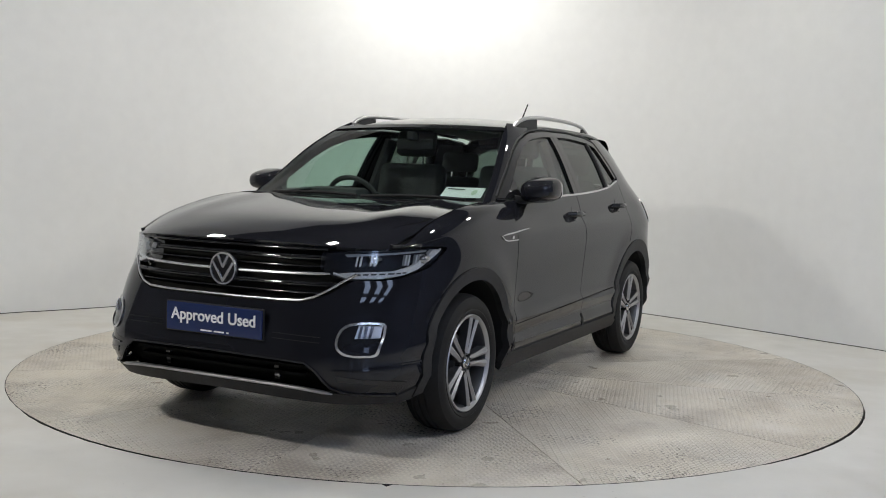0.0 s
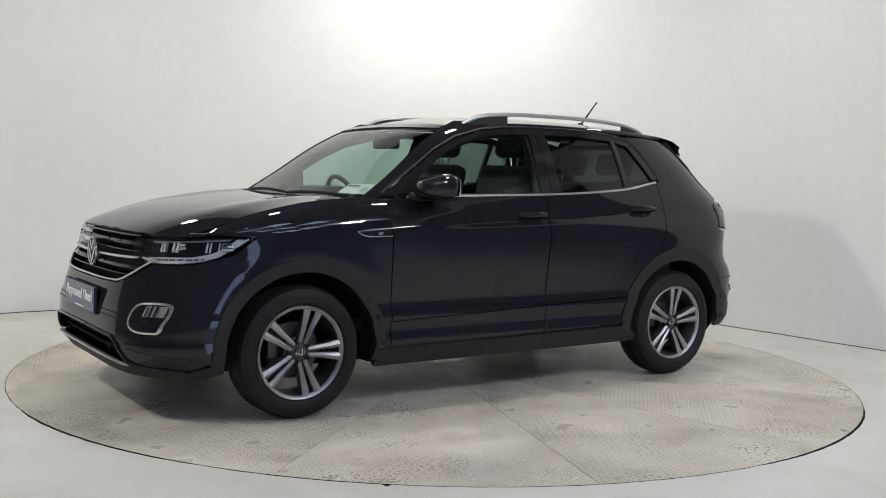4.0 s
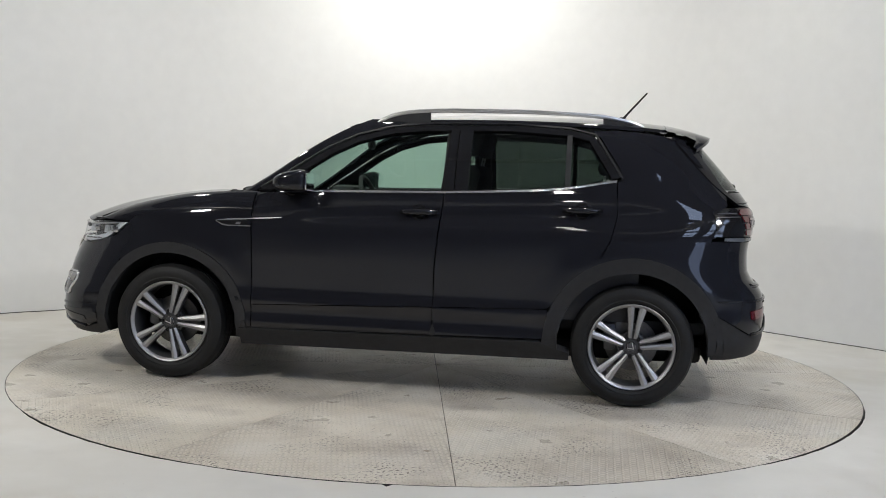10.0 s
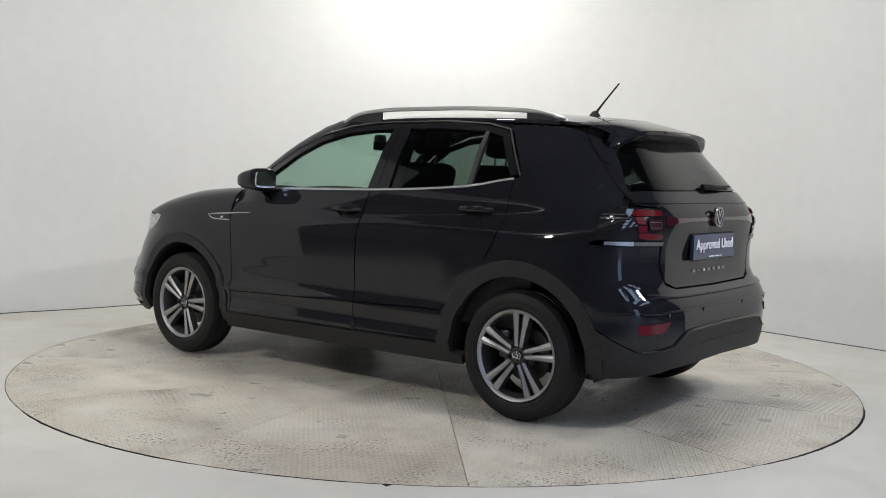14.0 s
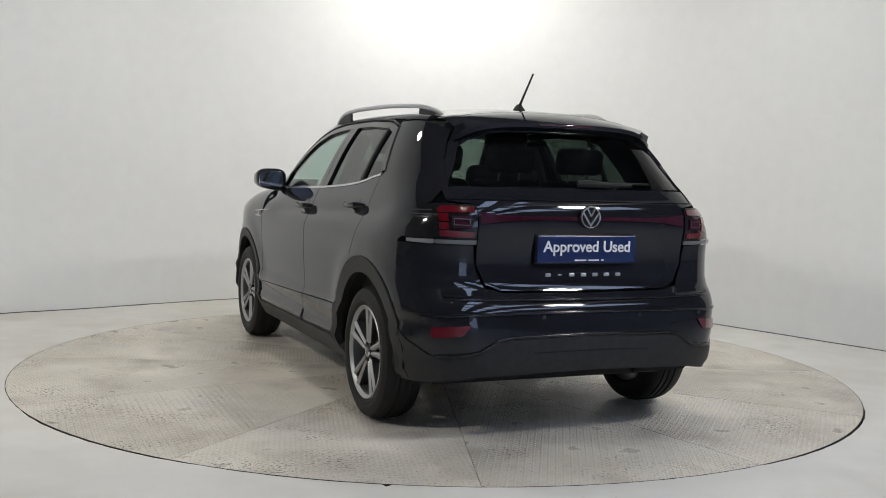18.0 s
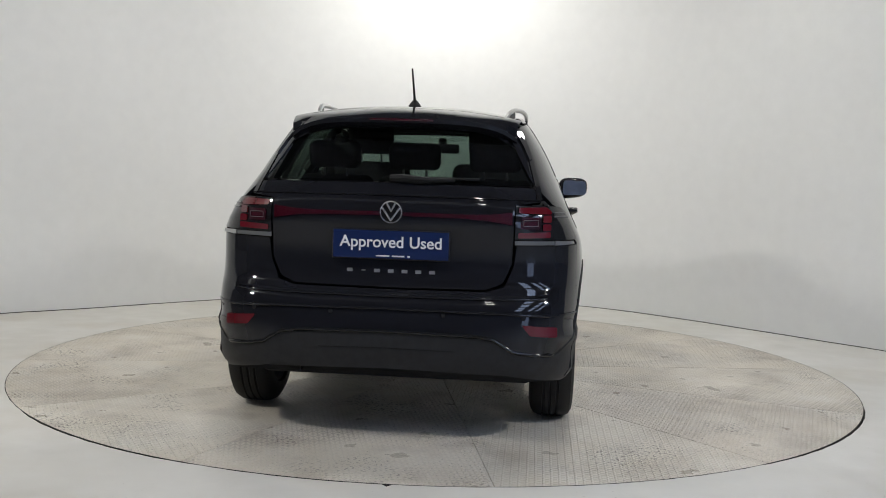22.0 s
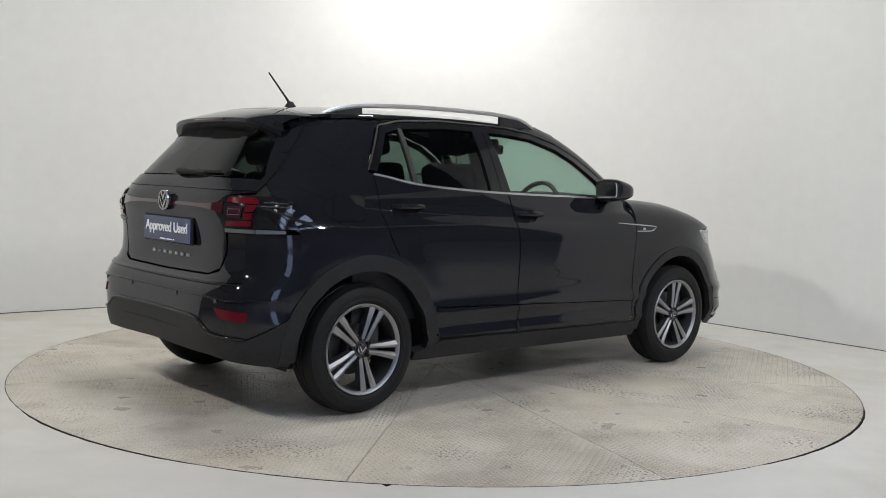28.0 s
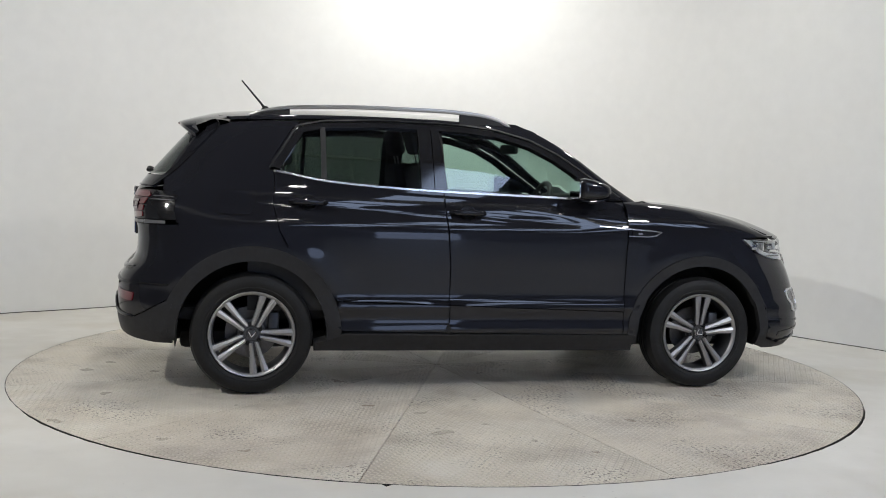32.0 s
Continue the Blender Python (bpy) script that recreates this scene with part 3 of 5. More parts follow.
# rear quarter with the C-pillar
quarter = [(-1.096, 0.778), (-1.145, 0.868), (-1.1765, 1.0), (-1.170, 1.172), (-1.200, 1.195), (-1.175, 1.26), (-1.08, 1.405), (-1.03, 1.452), (-1.20, 1.455), (-1.40, 1.435), (-1.52, 1.40), (-1.575, 1.37),
           (-1.66, 1.26), (-1.735, 1.14), (-1.74, 1.07), (-1.70, 1.05), (-1.70, 0.99), (-1.70, 0.925), (-1.655, 0.90), (-1.655, 0.70), (-1.67, 0.64), (-1.66, 0.58)]
quarter += arch_pts(-WB, ARCH - 0.02, 143, 70, 18)
both("rear_quarter_panel", quarter, side, PAINT, cell=0.022)

# arch cladding
for cx, a0, a1, ra in ((WB - 0.008, -11, 189, 0.448), (-WB, -9, 184, 0.468)):
    ring = [(cx + r * math.cos(radians(a)), WZ + r * math.sin(radians(a))) for r, seq in ((ra, range(0, 33)), (0.390, range(32, -1, -1))) for a in [a0 + (a1 - a0) * k / 32 for k in seq]]
    both("wheel_arch_cladding", ring, side, PLASTIC, "dark grey plastic wheel arch", cell=0.07, thick=0.035, lift=0.007)
    for sgn in (1, -1):
        liner = bmesh.new()
        r, n = 0.402, 24
        rows = []
        for k in range(n + 1):
            a = radians(-12 + 204 * k / n)
            rows.append([liner.verts.new((cx + r * math.cos(a), sgn * y, WZ + r * math.sin(a))) for y in (min(0.83, half_at(cx + r * math.cos(a), WZ + r * math.sin(a)) - 0.02), 0.45)])
        for p, q in zip(rows, rows[1:]):
            liner.faces.new((p[0], p[1], q[1], q[0]))
        liner.faces.new([p[1] for p in rows])
        car_part("arch_liner", liner, MATTBLACK)

# ---------------------------------------------------------------- side glass
front_glass = [(0.70, 1.078), (0.55, 1.19), (0.40, 1.292), (0.26, 1.362), (0.08, 1.412), (-0.10, 1.432), (-0.238, 1.438), (-0.238, 1.104), (0.30, 1.09)]
rear_glass = [(-0.372, 1.112), (-0.372, 1.444), (-0.60, 1.443), (-0.900, 1.424), (-0.900, 1.142), (-0.62, 1.120)]
quarter_glass = [(-0.912, 1.146), (-0.912, 1.422), (-1.02, 1.395), (-1.150, 1.200), (-1.06, 1.172)]
for glass, mat, nm in ((front_glass, DOORGLASS, "front_door_glass"), (rear_glass, PRIVACY, "rear_door_glass"), (quarter_glass, PRIVACY, "quarter_glass")):
    for ob in both(nm, rounded(glass, 0.012, 3), side, mat, lift=-0.012, thick=0):
        ob.visible_shadow = False


def frame_strip(name, outer, inner, mat, **kw):
    """A band between an outer and an inner line of (x, z)."""
    return both(name, list(outer) + list(reversed(inner)), side, mat, **kw)


# black frames: A-pillar side, above the glass, B-pillar, quarter divider
frame_strip("front_window_frame", [(0.80, 1.072), (0.60, 1.20), (0.43, 1.312), (0.27, 1.388), (0.08, 1.438), (-0.10, 1.458), (-0.25, 1.464)],
            [(0.72, 1.072), (0.55, 1.186), (0.40, 1.288), (0.26, 1.358), (0.08, 1.408), (-0.10, 1.428), (-0.25, 1.434)], GLOSSBLACK, thick=0.03)
frame_strip("rear_window_frame", [(-0.25, 1.464), (-0.60, 1.468), (-0.90, 1.452), (-1.035, 1.424), (-1.185, 1.205)], [(-0.25, 1.436), (-0.60, 1.440), (-0.90, 1.422), (-1.012, 1.396), (-1.140, 1.195)], GLOSSBLACK, thick=0.03)
both("door_pillar_trim", [(-0.232, 1.100), (-0.258, 1.436), (-0.302, 1.437), (-0.302, 1.104)], side, GLOSSBLACK, thick=0.03)
both("door_pillar_trim", [(-0.306, 1.104), (-0.306, 1.437), (-0.378, 1.438), (-0.378, 1.108)], side, GLOSSBLACK, thick=0.03)
both("pillar_backing", [(-0.236, 1.09), (-0.236, 1.450), (-0.376, 1.452), (-0.376, 1.10)], side, MATTBLACK, thick=0.0, lift=-0.02)
both("quarter_divider", [(-0.893, 1.140), (-0.893, 1.428), (-0.920, 1.424), (-0.920, 1.142)], side, PLASTIC, thick=0.02)
CHROME_LINE = belt_pts(0.66, -1.165, 20)
for f in (False, True):
    car_part("chrome_belt_strip", ribbon(CHROME_LINE, side, 0.011, 0.003, 0.01, f), BRIGHT, "thin chrome strip")
    car_part("window_trim", ribbon([(0.79, 1.09), (0.60, 1.212), (0.43, 1.324), (0.27, 1.400), (0.08, 1.450), (-0.10, 1.470), (-0.25, 1.476), (-0.60, 1.480), (-0.90, 1.463), (-1.045, 1.432), (-1.195, 1.20)], side, 0.008, 0.003, 0.01, f), PLASTIC)
# painted A-pillar and the rail above the doors, up to the edge of the roof


def cant(x, v):
    """From the top of the door frames (v = 0) over to the roof (v = 1)."""
    zl = 1.478 - 0.02 * max(0, (x + 0.3)) ** 2 - 0.045 * max(0, -x - 0.6) ** 2
    p = Vector(side(x, zl))
    q = Vector(roof(x, 0.52))
    c = Vector((x, p.y - 0.012, max(q.z, p.z) + 0.004))
    return (1 - v) ** 2 * p + 2 * v * (1 - v) * c + v * v * q


both("cant_rail", [(0.16, 0), (0.16, 1), (-1.30, 1), (-1.30, 0)], cant, PAINT, cell=0.1)


PILLAR_EDGE = lambda z: 0.888 + 0.050 * (z - 1.06) / 0.42


def post(s, v):
    """The A-pillar: s runs from its foot to the roof, v across it from the glass to the door."""
    z = 1.06 + 0.43 * s
    xo = SIDE_EDGE(z)
    o = Vector(side(xo, z))
    yi = PILLAR_EDGE(z) * HALF(z)
    i = Vector((nose_x(yi, z), yi, z))
    c = Vector((max(o.x, i.x), max(o.y, i.y), z)).lerp((o + i) / 2, 0.55)
    b = (1 - v) ** 2 * i + 2 * v * (1 - v) * c + v * v * o
    return b


SIDE_EDGE = spline([1.06, 1.20, 1.31, 1.39, 1.44, 1.475, 1.49], [0.83, 0.615, 0.445, 0.285, 0.10, 0.02, -0.02])
both("a_pillar", [(0, 0), (1, 0), (1, 1), (0, 1)], post, PAINT, cell=0.08)

# ---------------------------------------------------------------- roof, windscreen, bonnet
car_part("roof", skin([(0.245, -0.45), (0.18, -0.52), (-1.40, -0.52), (-1.46, -0.45), (-1.48, 0), (-1.46, 0.45), (-1.40, 0.52), (0.18, 0.52), (0.245, 0.45), (0.285, 0)], roof, 0.06), PAINT, "gloss black roof")
WS = [(-0.889, 1.058), (0, 1.045), (0.889, 1.058), (0.916, 1.30), (0.936, 1.456), (0.6, 1.465), (0, 1.469), (-0.6, 1.465), (-0.936, 1.456), (-0.916, 1.30)]


def screen_fn(u, z):
    """The windscreen: evenly bowed from its middle to the pillars; u is the share of the half width."""
    edge = PILLAR_EDGE(z)
    xe = nose_x(edge * HALF(z), z)
    return (xe + (SCREEN(z) - xe) * 0.50 * (1 - (abs(u) / edge) ** 2.2), u * HALF(z), z)


on_screen = lambda y, z: screen_fn(y / HALF(z), z)[0]
w = car_part("windscreen", skin(WS, screen_fn, 0.05, 0, -0.004), WIND, "green-tinted windscreen")
w.visible_shadow = False
car_part("windscreen_header", skin([(-0.93, 1.440), (-0.5, 1.449), (0, 1.453), (0.5, 1.449), (0.93, 1.440), (0.92, 1.460), (0.5, 1.469), (0, 1.473), (-0.5, 1.469), (-0.92, 1.460)], screen_fn, 0.05, 0.01, 0.003), GLOSSBLACK)
car_part("scuttle", skin([(-0.88, 1.028), (0, 1.018), (0.88, 1.028), (0.88, 1.062), (0, 1.052), (-0.88, 1.062)], screen_fn, 0.05, 0.01, 0.004), MATTBLACK)
car_part("bonnet", skin(rounded([(0.99, -0.725), (1.04, -0.4), (1.055, 0), (1.04, 0.4), (0.99, 0.725), (1.45, 0.728), (1.62, 0.728)] + [(nose_x(abs(y), 0.875) - 0.004, y) for y in (0.69, 0.66, 0.61, 0.54, 0.42, 0.28, 0.14, 0.0, -0.14, -0.28, -0.42, -0.54, -0.61, -0.66, -0.69)] + [(1.62, -0.728), (1.45, -0.728)], 0.006, 2), hood, 0.05), PAINT, "gloss black bonnet")
for y0, y1 in ((-0.55, 0.02), (0.05, 0.62)):
    car_part("wiper", tube([(on_screen(y, 1.066) + 0.012, y, 1.066 + 0.012 * math.sin((y - y0) * 5)) for y in np.linspace(y0, y1, 9)], 0.009, 6), MATTBLACK)

# ---------------------------------------------------------------- nose
def nose_panel(name, poly, mat, label="", **kw):
    return car_part(name, skin(poly, fore, **kw), mat, label)


mir = lambda pts: pts + [(-u, v) for u, v in reversed(pts)]
NU = lambda x, z: TURNF + nose_x(TURNF, z) - x
# main painted bumper between the grille and the lower intake
bump = [(0.0, 0.634), (0.41, 0.640), (0.52, 0.680), (0.60, 0.738), (0.691, 0.739), (0.769, 0.752), (0.821, 0.770), (NU(1.62, 0.79), 0.788), (NU(1.57, 0.80), 0.80), (NU(1.555, 0.69), 0.69), (NU(1.606, 0.60), 0.60), (NU(1.667, 0.50), 0.50), (NU(1.698, 0.40), 0.40), (NU(1.705, 0.30), 0.30), (0.80, 0.264), (0.624, 0.286), (0.571, 0.304), (0.514, 0.372), (0.466, 0.404), (0.308, 0.410), (0.0, 0.412)]
nose_panel("front_bumper", mir(bump), PAINT, "gloss black bumper", cell=0.04)
for z in (0.515, 0.493):
    for s2 in (1, -1):
        nose_panel("bumper_groove", [(s2 * 0.30, z), (s2 * 0.52, z - 0.005), (s2 * 0.52, z - 0.008), (s2 * 0.30, z - 0.004)], MATTBLACK, lift=0.002, thick=0.003)
nose_panel("nose_backing", mir([(0.0, 0.22), (0.66, 0.22), (0.80, 0.25), (0.86, 0.27), (0.86, 0.76), (0.6, 0.88), (0.0, 0.88)][::-1]), DARKGAP, cell=0.08, lift=-0.06, thick=0)
GR = spline([0.645, 0.66, 0.70, 0.757, 0.80, 0.86], [0.38, 0.43, 0.53, 0.60, 0.52, 0.49])
for z, h, mat in ((0.862, 0.016, GLOSSBLACK), (0.826, 0.028, GLOSSBLACK), (0.790, 0.010, GLOSSBLACK), (0.717, 0.028, GLOSSBLACK), (0.682, 0.010, GLOSSBLACK)):
    ext = GR(z) - 0.01
    slat = car_part("grille_bar", tube([Vector(fore(u, z)) + Vector((-0.012, 0, 0)) for u in np.linspace(-ext, ext, 25)], h * 0.48, 10, flat=0.9), mat, "gloss black grille bar")
    for s2 in (1, -1):
        for u in (np.linspace(0.13, ext - 0.08, 3) if h > 0.02 else ()):
            part("grille_pad", skin([(s2 * u, z + 0.004), (s2 * (u + 0.055), z + 0.004), (s2 * (u + 0.050), z + 0.011), (s2 * (u + 0.005), z + 0.011)], fore, 0.1, 0.012, 0.004), mat, slat)
for s2 in (1, -1):
    car_part("chrome_grille_bar", tube([Vector(fore(s2 * u, 0.756 + 0.008 * (u / 0.5) ** 2)) for u in np.linspace(0.080, 0.505, 16)], [0.0085] * 15 + [0.004], 10, flat=0.9), BRIGHT, "chrome grille bar")
lip = [(-0.605, 0.766), (-0.565, 0.735), (-0.515, 0.697), (-0.465, 0.668), (-0.41, 0.653), (-0.30, 0.649), (-0.15, 0.647), (0.0, 0.647)]
lip = lip + [(-u, z) for u, z in reversed(lip[:-1])]
car_part("chrome_lip", tube([Vector(fore(u, z)) + Vector((0.003, 0, 0)) for u, z in lip], 0.0065, 10, flat=0.9), BRIGHT, "chrome strip under the grille")
nose_panel("badge_stub", [(-0.470, 0.815), (-0.435, 0.815), (-0.430, 0.840), (-0.465, 0.840)], CHROME, "small chrome mark in the grille", lift=0.004)
# lower intake
for z in (0.375, 0.338):
    e2 = 0.50 - (0.395 - z) * 0.9
    nose_panel("intake_slat", [(-e2, z - 0.007), (e2, z - 0.007), (e2, z + 0.007), (-e2, z + 0.007)], DARKGAP, lift=-0.03, cell=0.1, thick=0.03)
for u in (-0.30, 0.30):
    nose_panel("intake_post", [(u - 0.012, 0.30), (u + 0.012, 0.30), (u + 0.012, 0.41), (u - 0.012, 0.41)], GLOSSBLACK, lift=-0.04, cell=0.1)
for s2 in (1, -1):
    car_part("intake_frame", ribbon([(0.0, 0.410), (s2 * 0.308, 0.408), (s2 * 0.466, 0.402), (s2 * 0.514, 0.370), (s2 * 0.571, 0.302), (s2 * 0.624, 0.284), (s2 * 0.796, 0.262)], fore, 0.009, 0.010, 0.02), PAINT, "gloss black frame of the lower intake")
    car_part("bumper_ridge", ribbon([(s2 * 0.575, 0.379), (s2 * 0.698, 0.381), (s2 * 0.84, 0.397), (s2 * 0.985, 0.398)], fore, 0.006, 0.006, 0.012), PAINT)
nose_panel("front_lip", mir([(0.0, 0.286), (0.55, 0.282), (0.62, 0.276), (0.80, 0.256), (NU(1.690, 0.30), 0.293), (NU(1.680, 0.25), 0.242), (0.84, 0.224), (0.75, 0.222), (0.60, 0.228), (0.0, 0.240)]), PLASTIC, "dark grey plastic lower bumper", lift=0.003)
car_part("skid_strip", tube([Vector(fore(u, 0.297 - 0.02 * (abs(u) / 0.57) ** 6)) + Vector((0.006, 0, 0)) for u in np.linspace(-0.575, 0.575, 31)], [0.004] + [0.012] * 29 + [0.004], 10, flat=0.7), SATIN, "satin silver strip along the lower intake")
nose_panel("corner_inlet", [(0.593, 0.357), (0.67, 0.346), (0.85, 0.322), (0.84, 0.297), (0.683, 0.326), (0.602, 0.331)], GLOSSBLACK, lift=0.003)
nose_panel("corner_inlet", [(-0.593, 0.357), (-0.67, 0.346), (-0.85, 0.322), (-0.84, 0.297), (-0.683, 0.326), (-0.602, 0.331)], GLOSSBLACK, lift=0.003)
for s in (1, -1):
    # headlamp
    hl = [(0.462, 0.780), (0.506, 0.766), (0.581, 0.741), (0.691, 0.744), (0.769, 0.757), (0.821, 0.775), (0.904, 0.826), (0.950, 0.864), (0.868, 0.871), (0.70, 0.866), (0.57, 0.860), (0.462, 0.854)]
    hl = [(s * u, v) for u, v in hl]
    head = nose_panel("headlamp", hl, GLOSSBLACK, "clear headlamp with projector and light strip", lift=-0.055, thick=0)
    for u, r in ((0.63, 0.022), (0.80, 0.022)):
        c = Vector(fore(s * u, 0.822))
        proj = lathe([(0.001, 0.0), (r * 0.7, -0.006), (r, -0.02), (r * 1.15, -0.02), (r * 1.2, -0.05)], 20, axis="x")
        bmesh.ops.translate(proj, verts=proj.verts[:], vec=c + Vector((-0.035, 0, 0)))
        part("projector", proj, CHROME, head)
        for d in (-0.055, -0.03, 0.03, 0.055):
            part("reflector_fin", skin([(s * (u + d * 0.6 - 0.004), 0.80), (s * (u + d * 0.6 + 0.003), 0.80), (s * (u + d * 0.6 + 0.007), 0.843), (s * (u + d * 0.6 + 0.001), 0.843)], fore, 0.1, 0.02, -0.022), LEDSTRIP, head)
    low = [(0.516, 0.766), (0.581, 0.748), (0.691, 0.751), (0.769, 0.764), (0.821, 0.782), (0.904, 0.834), (0.945, 0.863)]
    high = [(0.555, 0.772), (0.645, 0.777), (0.716, 0.779), (0.794, 0.797), (0.847, 0.824), (0.898, 0.864)]
    strip = part("light_strip", skin([(s * u, v) for u, v in low + high[::-1]], fore, 0.04, 0.02, -0.014), LEDSTRIP, head, "clear daytime light strip")
    part("strip_edge", ribbon([(s * u, v + 0.004) for u, v in low], fore, 0.007, -0.010, 0.006), LEDSTRIP, head)
    part("strip_edge", ribbon([(s * u, v - 0.003) for u, v in high], fore, 0.005, -0.010, 0.006), LEDSTRIP, head)
    for k in range(7):
        u0 = 0.60 + 0.026 * k
        part("strip_mark", skin([(s * u0, 0.762 + 0.001 * k), (s * (u0 + 0.018), 0.762 + 0.001 * k), (s * (u0 + 0.018), 0.768 + 0.001 * k), (s * u0, 0.768 + 0.001 * k)], fore, 0.1, 0.004, -0.010), SMOKE, head)
    part("eyebrow", skin([(s * u, v) for u, v in [(0.55, 0.847), (0.72, 0.853), (0.87, 0.862), (0.862, 0.855), (0.72, 0.846), (0.56, 0.837)]], fore, 0.05, 0.02, -0.02), SATIN, head)
    ln = part("lens", skin(hl, fore, 0.04, 0.0, 0.003), LENS, head)
    ln.visible_shadow = False
    # fog lamp
    fog = rounded([(s * u, v) for u, v in ((0.583, 0.500), (0.588, 0.536), (0.612, 0.566), (0.66, 0.576), (0.725, 0.573), (0.744, 0.560), (0.747, 0.500), (0.738, 0.446), (0.722, 0.434), (0.66, 0.433), (0.615, 0.443), (0.589, 0.469))], 0.02, 3)
    cxy = (sum(p[0] for p in fog) / len(fog), sum(p[1] for p in fog) / len(fog))
    inner = [(cxy[0] + (u - cxy[0]) * 0.88, cxy[1] + (v - cxy[1]) * 0.87) for u, v in fog]
    lampf = nose_panel("fog_lamp", inner, GLOSSBLACK, "fog lamp in a chrome frame", lift=0.002, thick=0)
    n = len(fog)
    bm = bmesh.new()
    for i in range(n):
        j = (i + 1) % n
        for (pa, pb, la, lb) in ((fog, fog, -0.004, 0.006), (fog, inner, 0.006, 0.008), (inner, inner, 0.008, -0.002)):
            def at(p, l):
                q = Vector(fore(*p))
                return q + (q - MIDDLE).normalized() * l
            vs = [bm.verts.new(at(pa[i], la)), bm.verts.new(at(pa[j], la)), bm.verts.new(at(pb[j], lb)), bm.verts.new(at(pb[i], lb))]
            bm.faces.new(vs)
    bmesh.ops.remove_doubles(bm, verts=bm.verts[:], dist=1e-5)
    part("chrome_frame", bm, BRIGHT, lampf, "chrome frame")
    part("fog_reflector", skin([(s * u, v) for u, v in [(0.650, 0.508), (0.728, 0.508), (0.726, 0.556), (0.655, 0.558)]], fore, 0.05, 0.004, 0.007), SATIN, lampf)
    for u in (0.664, 0.680, 0.696):
        part("fog_rib", skin([(s * (u - 0.004), 0.508), (s * (u + 0.004), 0.508), (s * (u + 0.004), 0.556), (s * (u - 0.004), 0.556)], fore, 0.05, 0.004, 0.012), CHROME, lampf)


def emblem(name, place, r):
    """Round chrome badge: a ring with plain bars."""
    bm = lathe([(r * 0.86, 0.0), (r * 0.88, 0.008), (r * 0.97, 0.009), (r, 0.0)], 40, axis="z")
    bmesh.ops.transform(bm, matrix=place, verts=bm.verts[:])
    top = car_part(name, bm, BRIGHT, "round chrome badge on a black disc")
    bm = lathe([(0.001, 0.002), (r * 0.88, 0.002), (r * 0.98, -0.012)], 40, axis="z")
    bmesh.ops.transform(bm, matrix=place, verts=bm.verts[:])
    part("badge_disc", bm, GLOSSBLACK, top)
    bm = bmesh.new()
    for a, b in (((-0.36, 0.74), (0.0, 0.10)), ((0.36, 0.74), (0.0, 0.10)), ((-0.74, 0.34), (0.0, -0.74)), ((0.74, 0.34), (0.0, -0.74))):
        a, b = Vector(a) * r, Vector(b) * r
        d = b - a
        box((a.x + b.x) / 2, (a.y + b.y) / 2, 0.005, d.length + r * 0.1, r * 0.17, 0.008, 0.002, Matrix.Rotation(math.atan2(d.y, d.x), 4, "Z"), bm)
    bmesh.ops.transform(bm, matrix=place, verts=bm.verts[:])
    part("badge_bars", bm, BRIGHT, top, smooth=False)
    return top


FACE_F = Matrix(((0, 0, 1, 0), (1, 0, 0, 0), (0, 1, 0, 0), (0, 0, 0, 1)))
FACE_R = Matrix(((0, 0, -1, 0), (-1, 0, 0, 0), (0, 1, 0, 0), (0, 0, 0, 1)))
emblem("front_badge", Matrix.Translation((2.020, 0, 0.757)) @ FACE_F, 0.072)


def plate(name, place):
    base = car_part(name, box(0, 0, 0, 0.52, 0.125, 0.012, 0.004), BLUEPLATE, "blue plate with white words in a black holder", smooth=False)
    base.matrix_basis = Matrix.Translation((CAR_X, CAR_Y, 0)) @ place
    part("plate_holder", box(0, 0, -0.006, 0.530, 0.134, 0.012, 0.004), MATTBLACK, base, smooth=False)
    for words, at_x in (("Approved", -0.0844), ("Used", 0.1566)):
        lettering(words, 0.0715, WHITE, "plate_word", base, pose(at_x, 0.010, 0.0075))
    for x, wd in ((-0.035, 0.06), (0.035, 0.055), (0.082, 0.012)):
        part("small_print", box(x, -0.050, 0.007, wd, 0.006, 0.002), WHITE, base, smooth=False)
    return base


plate("front_plate", Matrix.Translation((2.082, 0, 0.539)) @ FACE_F)

# ---------------------------------------------------------------- tail
def tail_panel(name, poly, mat, label="", **kw):
    return car_part(name, skin(poly, aft, **kw), mat, label)


tail_panel("tailgate", mir([(0.0, 1.148), (0.60, 1.142), (0.64, 1.135), (0.66, 1.08), (0.545, 1.066), (0.540, 0.80), (0.50, 0.715), (0.43, 0.688), (0.0, 0.683)]), PAINT, "gloss black tailgate", cell=0.04)
tail_panel("tailgate_crease", mir([(0.0, 1.094), (0.64, 1.090), (0.64, 1.086), (0.0, 1.089)]), GLOSSBLACK, lift=0.004)
tg = tail_panel("rear_window", rounded(mir([(0.0, 1.418), (0.50, 1.408), (0.535, 1.385), (0.590, 1.268), (0.622, 1.152), (0.0, 1.155)]), 0.02, 3), PRIVACY, "dark tinted rear window", lift=-0.004, thick=0)
tg.visible_shadow = False
both("tailgate_side", [(0.628, 1.150), (0.595, 1.268), (0.541, 1.385), (0.505, 1.425), (0.520, 1.436), (0.560, 1.388), (0.612, 1.268), (0.655, 1.13), (0.660, 1.085), (0.640, 1.085)], aft, GLOSSBLACK, lift=0.004)
tail_panel("window_header", mir([(0.0, 1.450), (0.47, 1.435), (0.52, 1.402), (0.50, 1.404), (0.0, 1.414)]), DARKGAP, "black band under the spoiler", lift=0.002)
RU = lambda x, z: TURNR + x - tail_x(TURNR, z)
